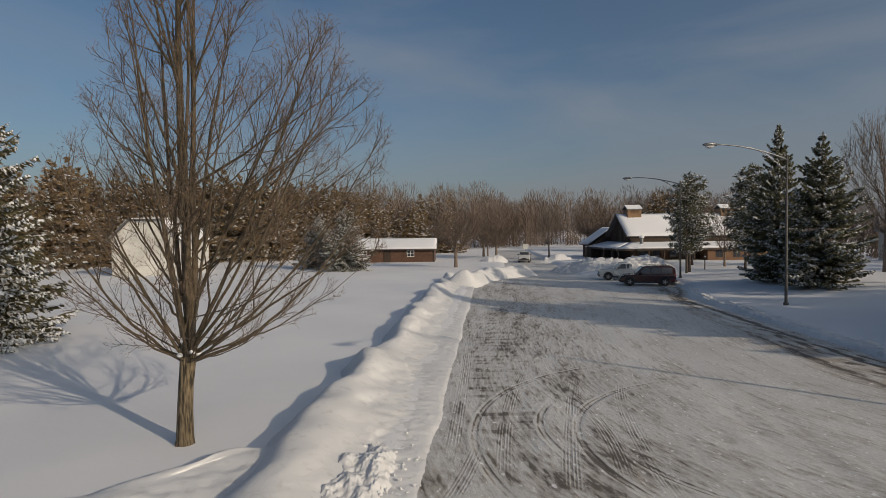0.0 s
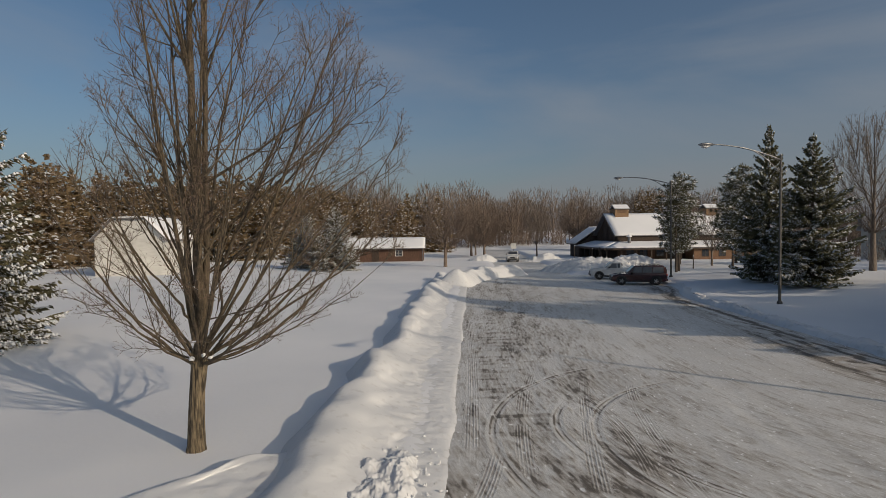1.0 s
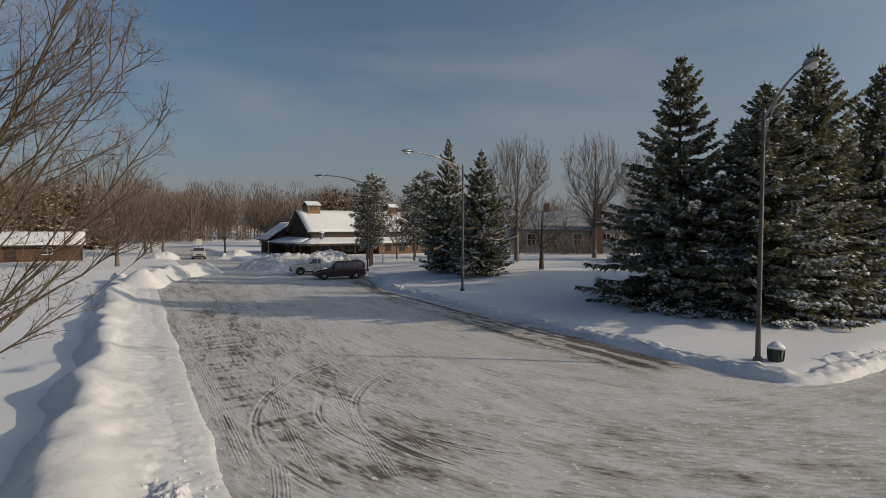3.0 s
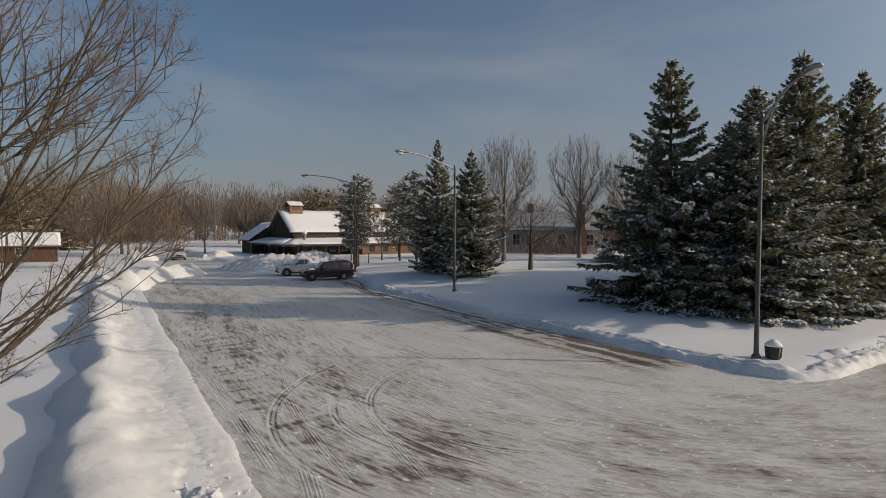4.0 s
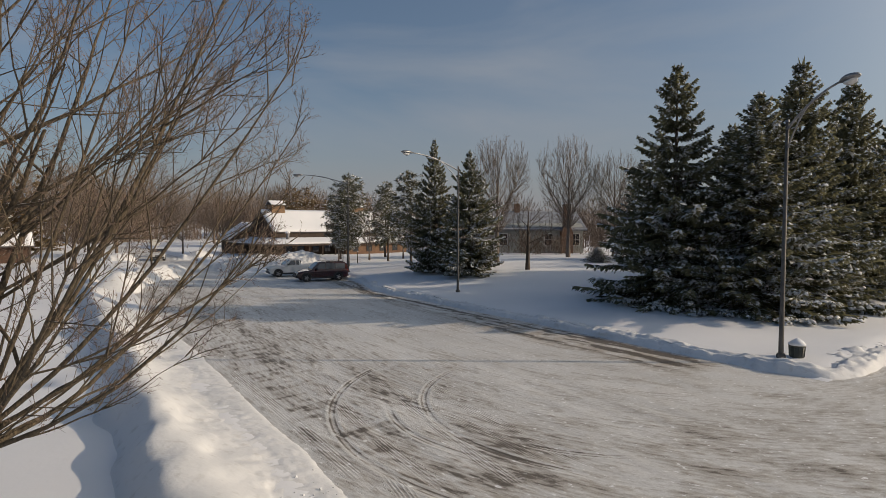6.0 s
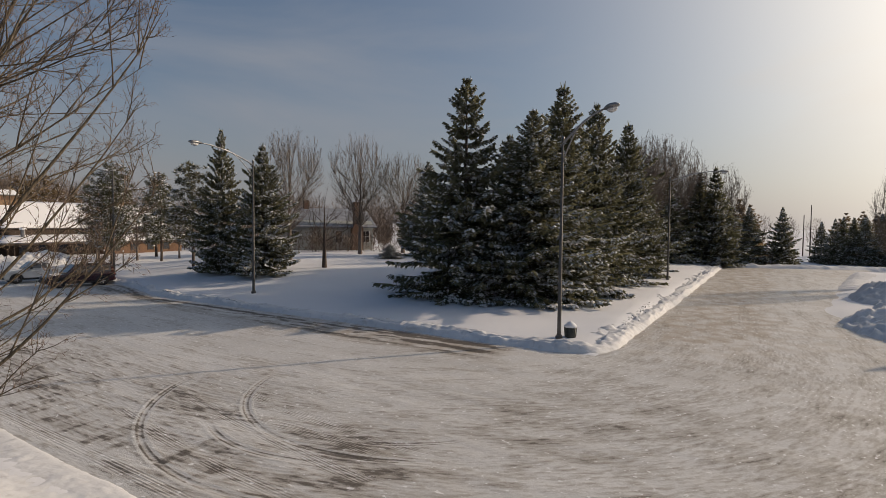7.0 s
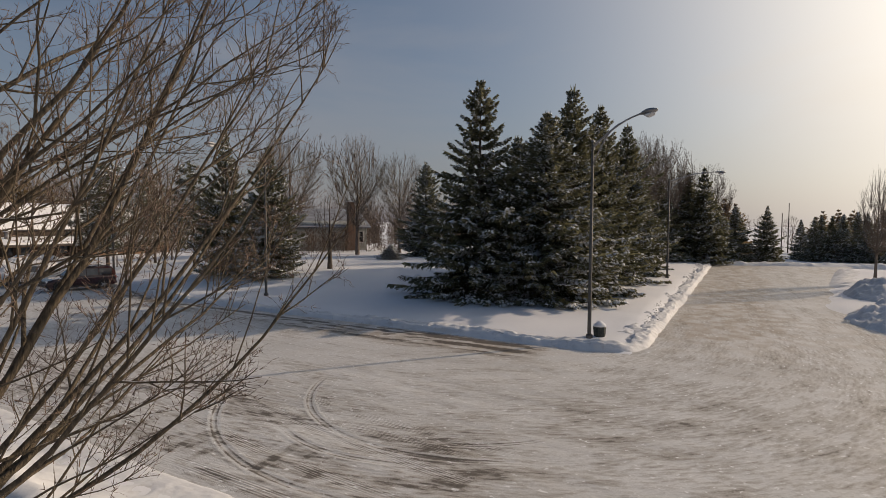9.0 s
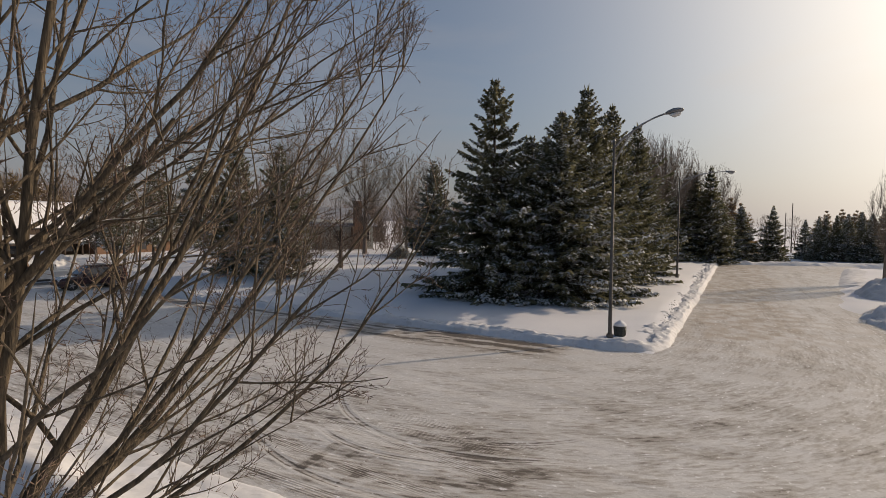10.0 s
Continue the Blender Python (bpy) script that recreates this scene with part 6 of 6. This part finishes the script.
def street_lamp(x, y, toward, label, reach=5.0, top=9.0):
    """A tapered pole with a curved double arm and a cobra head; toward: the way the arm points, degrees from +x."""
    lamp = base("street_lamp", x, y, ground_at(x, y), toward, label, "street lamp", "lamps round the lot")
    part("pole", Shape().tube([(0, 0, -0.4), (0, 0, 0.3), (0, 0, top)], [0.088, 0.084, 0.052], 12), POLE_PAINT, lamp, smooth=True)
    part("base_flange", Shape().tube([(0, 0, -0.3), (0, 0, 0.10), (0, 0, 0.16)], [0.15, 0.15, 0.11], 12), POLE_PAINT, lamp)
    part("pole_cap", Shape().tube([(0, 0, top), (0, 0, top + 0.08)], [0.08, 0.05], 12), STEEL, lamp)
    rise = 0.85
    bow = [(reach * q, 0, top - 0.25 + rise * math.sin(q * math.pi / 2) ** 0.9) for q in np.linspace(0, 1, 14)]
    part("arm", Shape().tube(bow, [0.045 - 0.001 * k for k in range(14)], 8), STEEL, lamp, smooth=True)
    low = [(reach * 0.62 * q, 0, top - 1.0 + (rise * math.sin(0.62 * math.pi / 2) ** 0.9 + 0.75) * math.sin(q * math.pi / 2) ** 0.9) for q in np.linspace(0, 1, 10)]
    part("brace", Shape().tube(low, [0.028] * 10, 6), STEEL, lamp, smooth=True)
    for q in (0.25, 0.5):
        part("strut", Shape().tube([(reach * q, 0, top - 0.25 + rise * math.sin(q * math.pi / 2) ** 0.9), (reach * q, 0, top - 1.0 + (rise * math.sin(0.62 * math.pi / 2) ** 0.9 + 0.75) * math.sin(q / 0.62 * math.pi / 2) ** 0.9)], [0.02, 0.02], 6), STEEL, lamp)
    z = top - 0.25 + rise
    sec = lambda px, wy, z0, z1: [Vector((px, wy * math.cos(w), (z0 + z1) / 2 + (z1 - z0) / 2 * math.sin(w))) for w in [2 * math.pi * k / 10 for k in range(10)]]
    head = part("head", Shape().loft([sec(reach - 0.12, 0.05, z - 0.05, z + 0.05), sec(reach + 0.08, 0.12, z - 0.07, z + 0.09), sec(reach + 0.35, 0.18, z - 0.09, z + 0.11), sec(reach + 0.6, 0.16, z - 0.08, z + 0.08), sec(reach + 0.74, 0.06, z - 0.04, z + 0.03)]), STEEL, lamp, "grey cobra-head luminaire", True)
    part("lens", Shape().loft([sec(reach + 0.12, 0.08, z - 0.13, z - 0.05), sec(reach + 0.3, 0.145, z - 0.22, z - 0.05), sec(reach + 0.5, 0.13, z - 0.2, z - 0.05), sec(reach + 0.62, 0.05, z - 0.11, z - 0.05)]), HEADLAMP, head, "clear glass refractor bowl", True)
    return lamp


street_lamp(16.8, 9.95, 222, "tall grey street lamp with a curved arm beside the litter bin", 3.3, 8.3)
street_lamp(20.05, 30.7, 182, "tall grey street lamp with a curved arm before the spruces", 4.1, 8.4)
street_lamp(21.9, 48.0, 142, "tall grey street lamp with a curved arm near the parked cars", 4.3, 8.4)
street_lamp(43.6, 8.2, 298, "tall grey street lamp with a curved arm beside the side road", 4.1, 8.4)

# ---- litter bin ----
bx, by = 17.3, 9.6
can = base("litter_bin", bx, by, ground_at(bx, by) - 0.02, 0, "dark green litter bin capped with snow", "litter bin")
can.scale = (0.78, 0.78, 0.80)
part("body", Shape().tube([(0, 0, 0), (0, 0, 0.05), (0, 0, 0.50)], [0.28, 0.29, 0.33], 16), CAN_GREEN, can, smooth=True)
part("rim", Shape().tube([(0, 0, 0.50), (0, 0, 0.53), (0, 0, 0.56)], [0.35, 0.36, 0.34], 16), CAN_GREEN, can)
for k in range(12):
    w = 2 * math.pi * k / 12
    part("slat", Shape().tube([(0.30 * math.cos(w), 0.30 * math.sin(w), 0.07), (0.335 * math.cos(w), 0.335 * math.sin(w), 0.49)], [0.018, 0.018], 5), CAN_GREEN, can)
part("snow_cap", Shape().tube([(0, 0, 0.561), (0, 0, 0.61), (0.02, 0, 0.71), (0.03, 0.01, 0.82), (0.03, 0.01, 0.87)], [0.34, 0.36, 0.27, 0.13, 0.02], 14), ROOF_SNOW, can, "peaked cap of snow", True)


# ---- vehicles ----


def wheel(parent, x, y, r, wide, outward):
    n = 20
    sec = [(r * 0.66, -wide / 2), (r * 0.94, -wide / 2), (r, -wide * 0.32), (r, wide * 0.32), (r * 0.94, wide / 2), (r * 0.66, wide / 2)]
    verts, faces = [], []
    for k in range(n):
        w = 2 * math.pi * k / n
        verts += [(x + a * math.cos(w), y + b, r + a * math.sin(w)) for a, b in sec]
    m = len(sec)
    for k in range(n):
        for j in range(m):
            faces.append((k * m + j, k * m + (j + 1) % m, ((k + 1) % n) * m + (j + 1) % m, ((k + 1) % n) * m + j))
    ob = part("wheel", Shape().add(verts, faces), RUBBER, parent, "black tyre", True)
    sh = Shape()
    face = y + outward * wide * 0.30
    sh.tube([(x, y - outward * wide * 0.3, r), (x, face, r)], [r * 0.67, r * 0.67], 18)
    part("rim", sh, BLACK_PLASTIC, ob)
    sh = Shape()
    for k in range(5):
        w = 2 * math.pi * k / 5
        c, s = math.cos(w), math.sin(w)
        sh.tube([(x + 0.05 * c, face + outward * 0.015, r + 0.05 * s), (x + r * 0.62 * c, face + outward * 0.01, r + r * 0.62 * s)], [0.06, 0.045], 5)
    sh.tube([(x, face, r), (x, face + outward * 0.04, r)], [0.09, 0.07], 10)
    part("spokes", sh, RIM, ob, "silver alloy spokes")
    return ob


def vehicle(name, x, y, turn, paint, label, category, L=4.8, W=1.86, pickup=False):
    """A car that faces its own -x: lower body, cabin, glass, lamps, wheels."""
    car = base(name, x, y, 0.015, turn, label, category)
    car.scale = (0.92, 0.92, 0.92)
    h = W / 2
    ring = lambda px, w, z0, z1: [Vector((px, sy, sz)) for sy, sz in ((-w * 0.93, z0), (-w, z0 + 0.16), (-w, z1 - 0.14), (-w * 0.92, z1), (w * 0.92, z1), (w, z1 - 0.14), (w, z0 + 0.16), (w * 0.93, z0))]
    hood, belt = (1.10, 1.14) if pickup else (1.02, 1.08)
    tail = belt if not pickup else 1.12
    part("body", Shape().loft([ring(-L / 2, h * 0.86, 0.42, 0.80), ring(-L / 2 + 0.12, h * 0.94, 0.30, hood - 0.16), ring(-L / 2 + 0.55, h, 0.27, hood - 0.05),
                                      ring(-L / 2 + 1.35, h, 0.27, hood + 0.03), ring(-0.1, h, 0.27, belt), ring(L / 2 - 0.9, h, 0.27, tail), ring(L / 2 - 0.14, h * 0.97, 0.32, tail), ring(L / 2, h * 0.92, 0.42, tail - 0.10)]),
                paint, car, "glossy painted body", False, 0.02)
    roof = 1.78
    x0, x1, x2, x3 = (-L / 2 + 1.42, -L / 2 + 2.05, L / 2 - 0.30, L / 2 - 0.04) if not pickup else (-L / 2 + 1.5, -L / 2 + 2.1, 0.42, 0.62)
    slab = lambda px, w, z: [Vector((px, -w, belt - 0.03)), Vector((px, -w * 0.985, belt + 0.02)), Vector((px, -(w - 0.20 * (z - belt)), z - 0.05)), Vector((px, -(w - 0.20 * (z - belt)) * 0.86, z)),
                             Vector((px, (w - 0.20 * (z - belt)) * 0.86, z)), Vector((px, (w - 0.20 * (z - belt)), z - 0.05)), Vector((px, w * 0.985, belt + 0.02)), Vector((px, w, belt - 0.03))]
    part("cabin", Shape().loft([slab(x0, h * 0.93, belt + 0.07), slab(x1, h * 0.95, roof - 0.03), slab((x1 + x2) / 2, h * 0.96, roof), slab(x2, h * 0.95, roof - 0.03), slab(x3, h * 0.92, belt + 0.35 if not pickup else belt + 0.1)]), paint, car)
    # side glass, set a little proud of the cabin
    spans = [(x1 - 0.28, x1 + 0.62), (x1 + 0.70, x1 + 1.52), (x1 + 1.60, x2 - 0.02)] if not pickup else [(x1 - 0.26, x1 + 0.52), (x1 + 0.60, x2 - 0.05)]
    for s in (-1, 1):
        for i, (a, b) in enumerate(spans):
            lo, hi = belt + 0.05, roof - 0.14
            yy = lambda z: s * (h * 0.955 - 0.20 * (z - belt) + 0.006)
            front = a + (0.34 if i == 0 else 0)
            sh = Shape().add([(a, yy(lo), lo), (b, yy(lo), lo), (b, yy(hi), hi), (front, yy(hi), hi), (a, yy(lo) - s * 0.03, lo), (b, yy(lo) - s * 0.03, lo), (b, yy(hi) - s * 0.03, hi), (front, yy(hi) - s * 0.03, hi)],
                             [(0, 1, 2, 3), (7, 6, 5, 4), (0, 4, 5, 1), (1, 5, 6, 2), (2, 6, 7, 3), (3, 7, 4, 0)])
            part("side_window", sh, CAR_GLASS, car, "dark tinted side glass")
        for k in range(2):
            hx = x1 + 0.35 + 0.95 * k
            part("door_handle", Shape().box(hx, hx + 0.2, min(s * h, s * (h + 0.03)), max(s * h, s * (h + 0.03)), belt - 0.16, belt - 0.12), paint, car)
        part("mirror", Shape().box(x1 - 0.32, x1 - 0.14, min(s * h * 0.96, s * (h + 0.2)), max(s * h * 0.96, s * (h + 0.2)), belt + 0.02, belt + 0.19), BLACK_PLASTIC, car, bevel=0.03)
        part("sill", Shape().box(-L / 2 + 1.35, L / 2 - 1.35, min(s * (h - 0.02), s * (h + 0.02)), max(s * (h - 0.02), s * (h + 0.02)), 0.26, 0.42), BLACK_PLASTIC, car)
        part("headlamp", Shape().box(-L / 2 + 0.0, -L / 2 + 0.22, s * h * 0.72 - 0.14, s * h * 0.72 + 0.14, 0.68, 0.84), HEADLAMP, car, "clear headlamp", bevel=0.02)
        part("tail_lamp", Shape().box(L / 2 - 0.12, L / 2 + 0.015, s * h * 0.82 - 0.10, s * h * 0.82 + 0.10, 0.78, tail - 0.06), TAIL_RED, car, "red tail lamp", bevel=0.015)
        for wx in (-L / 2 + 0.88, L / 2 - 0.98):
            wheel(car, wx, s * (h - 0.10), 0.36, 0.24, s)
            arch = Shape()
            pts = [(wx + 0.45 * math.cos(w), s * (h - 0.005), 0.36 + 0.45 * math.sin(w)) for w in np.linspace(-0.15, math.pi + 0.15, 14)]
            arch.tube(pts, [0.05] * 14, 5)
            part("wheel_arch", arch, BLACK_PLASTIC, car)
            part("wheel_well", Shape().tube([(wx, s * (h - 0.35), 0.38), (wx, s * (h + 0.004), 0.38)], [0.42, 0.42], 16), BLACK_PLASTIC, car)
        if not pickup:
            part("roof_rail", Shape().tube([(x1 + 0.25, s * h * 0.70, roof + 0.0), (x1 + 0.3, s * h * 0.70, roof + 0.07), (x2 - 0.3, s * h * 0.70, roof + 0.07), (x2 - 0.2, s * h * 0.70, roof)], [0.018] * 4, 6), BLACK_PLASTIC, car)
    zt = roof - 0.10
    part("windscreen", Shape().add([(x0 + 0.02, -h * 0.82, belt + 0.10), (x0 + 0.02, h * 0.82, belt + 0.10), (x1 - 0.08, h * 0.72, zt), (x1 - 0.08, -h * 0.72, zt),
                                    (x0 + 0.06, -h * 0.82, belt + 0.07), (x0 + 0.06, h * 0.82, belt + 0.07), (x1 - 0.04, h * 0.72, zt - 0.03), (x1 - 0.04, -h * 0.72, zt - 0.03)],
                                   [(0, 1, 2, 3), (7, 6, 5, 4), (0, 4, 5, 1), (1, 5, 6, 2), (2, 6, 7, 3), (3, 7, 4, 0)]), CAR_GLASS, car, "dark windscreen")
    part("rear_window", Shape().box((x2 + x3) / 2 + 0.02, (x2 + x3) / 2 + 0.10, -h * 0.70, h * 0.70, belt + 0.22, roof - 0.18), CAR_GLASS, car)
    part("front_bumper", Shape().box(-L / 2 - 0.06, -L / 2 + 0.12, -h * 0.86, h * 0.86, 0.36, 0.58), BLACK_PLASTIC, car, bevel=0.04)
    part("rear_bumper", Shape().box(L / 2 - 0.10, L / 2 + 0.07, -h * 0.88, h * 0.88, 0.38, 0.58), BLACK_PLASTIC, car, bevel=0.04)
    part("grille", Shape().box(-L / 2 - 0.03, -L / 2 + 0.06, -h * 0.42, h * 0.42, 0.62, 0.82), BLACK_PLASTIC, car, bevel=0.015)
    part("number_plate", Shape().box(L / 2 + 0.02, L / 2 + 0.03, -0.26, 0.26, 0.66, 0.80), SIGN_WHITE, car, "plain plate")
    if pickup:
        for args in ((0.62, L / 2 - 0.06, -h * 0.9, -h * 0.82, tail - 0.01, tail + 0.06), (0.62, L / 2 - 0.06, h * 0.82, h * 0.9, tail - 0.01, tail + 0.06)):
            part("bed_rail", Shape().box(*args), paint, car)
        part("bed_snow", Shape().box(0.66, L / 2 - 0.1, -h * 0.8, h * 0.8, tail - 0.02, tail + 0.035), ROOF_SNOW, car, "snow lying in the bed", bevel=0.01)
    return car


vehicle("suv_car", 18.5, 47.0, -13.0, MAROON, "dark maroon estate car parked on packed snow", "car", 4.9, 1.9)
vehicle("pickup_truck", 18.6, 52.6, -12.0, CAR_WHITE, "white pickup parked behind the maroon car", "pickup truck", 5.2, 1.9, True)
vehicle("pickup_truck", 14.8, 86.5, 78.0, CAR_WHITE, "pale pickup far up the drive facing the lot", "pickup truck", 5.2, 1.95, True)

# ---- posts and signs ----


def sign(x, y, h, turn, label, w=0.5, tall=0.6):
    s = base("sign_post", x, y, ground_at(x, y), turn, label, "sign")
    part("post", Shape().tube([(0, 0, -0.2), (0, 0, h)], [0.035, 0.035], 8), POLE_PAINT, s)
    part("plate", Shape().box(-w / 2, w / 2, -0.055, -0.036, h - tall, h), SIGN_WHITE, s, "flat plain sign plate")
    return s


sign(15.9, 92.0, 2.8, 0, "small pale sign on a post by the drive", 0.9, 0.9)
for k, (x, y, h) in enumerate([(21.6, 76.5, 2.1), (24.6, 78.0, 1.7), (26.0, 79.0, 1.9), (26.6, 57.0, 1.5), (28.8, 57.5, 1.3)]):
    p = base("marker_post", x, y, ground_at(x, y), 0, "thin dark post standing in the snow", "post", "posts before the porch")
    part("post", Shape().tube([(0, 0, -0.2), (0.02, 0, h)], [0.06, 0.045], 7), DARK_BARK, p)
    part("snow_cap", Shape().tube([(0.02, 0, h), (0.02, 0, h + 0.09), (0.02, 0, h + 0.13)], [0.07, 0.06, 0.01], 7), ROOF_SNOW, p, "cap of snow")
for x, y, h in ((120.5, -8.9, 7.9), (122.0, -10.2, 9.9)):
    p = base("utility_pole", x, y, ground_at(x, y), 0, "tall thin bare pole beyond the trees", "pole", "poles on the skyline")
    part("pole", Shape().tube([(0, 0, -0.5), (0, 0, h)], [0.12, 0.07], 8), DARK_BARK, p)
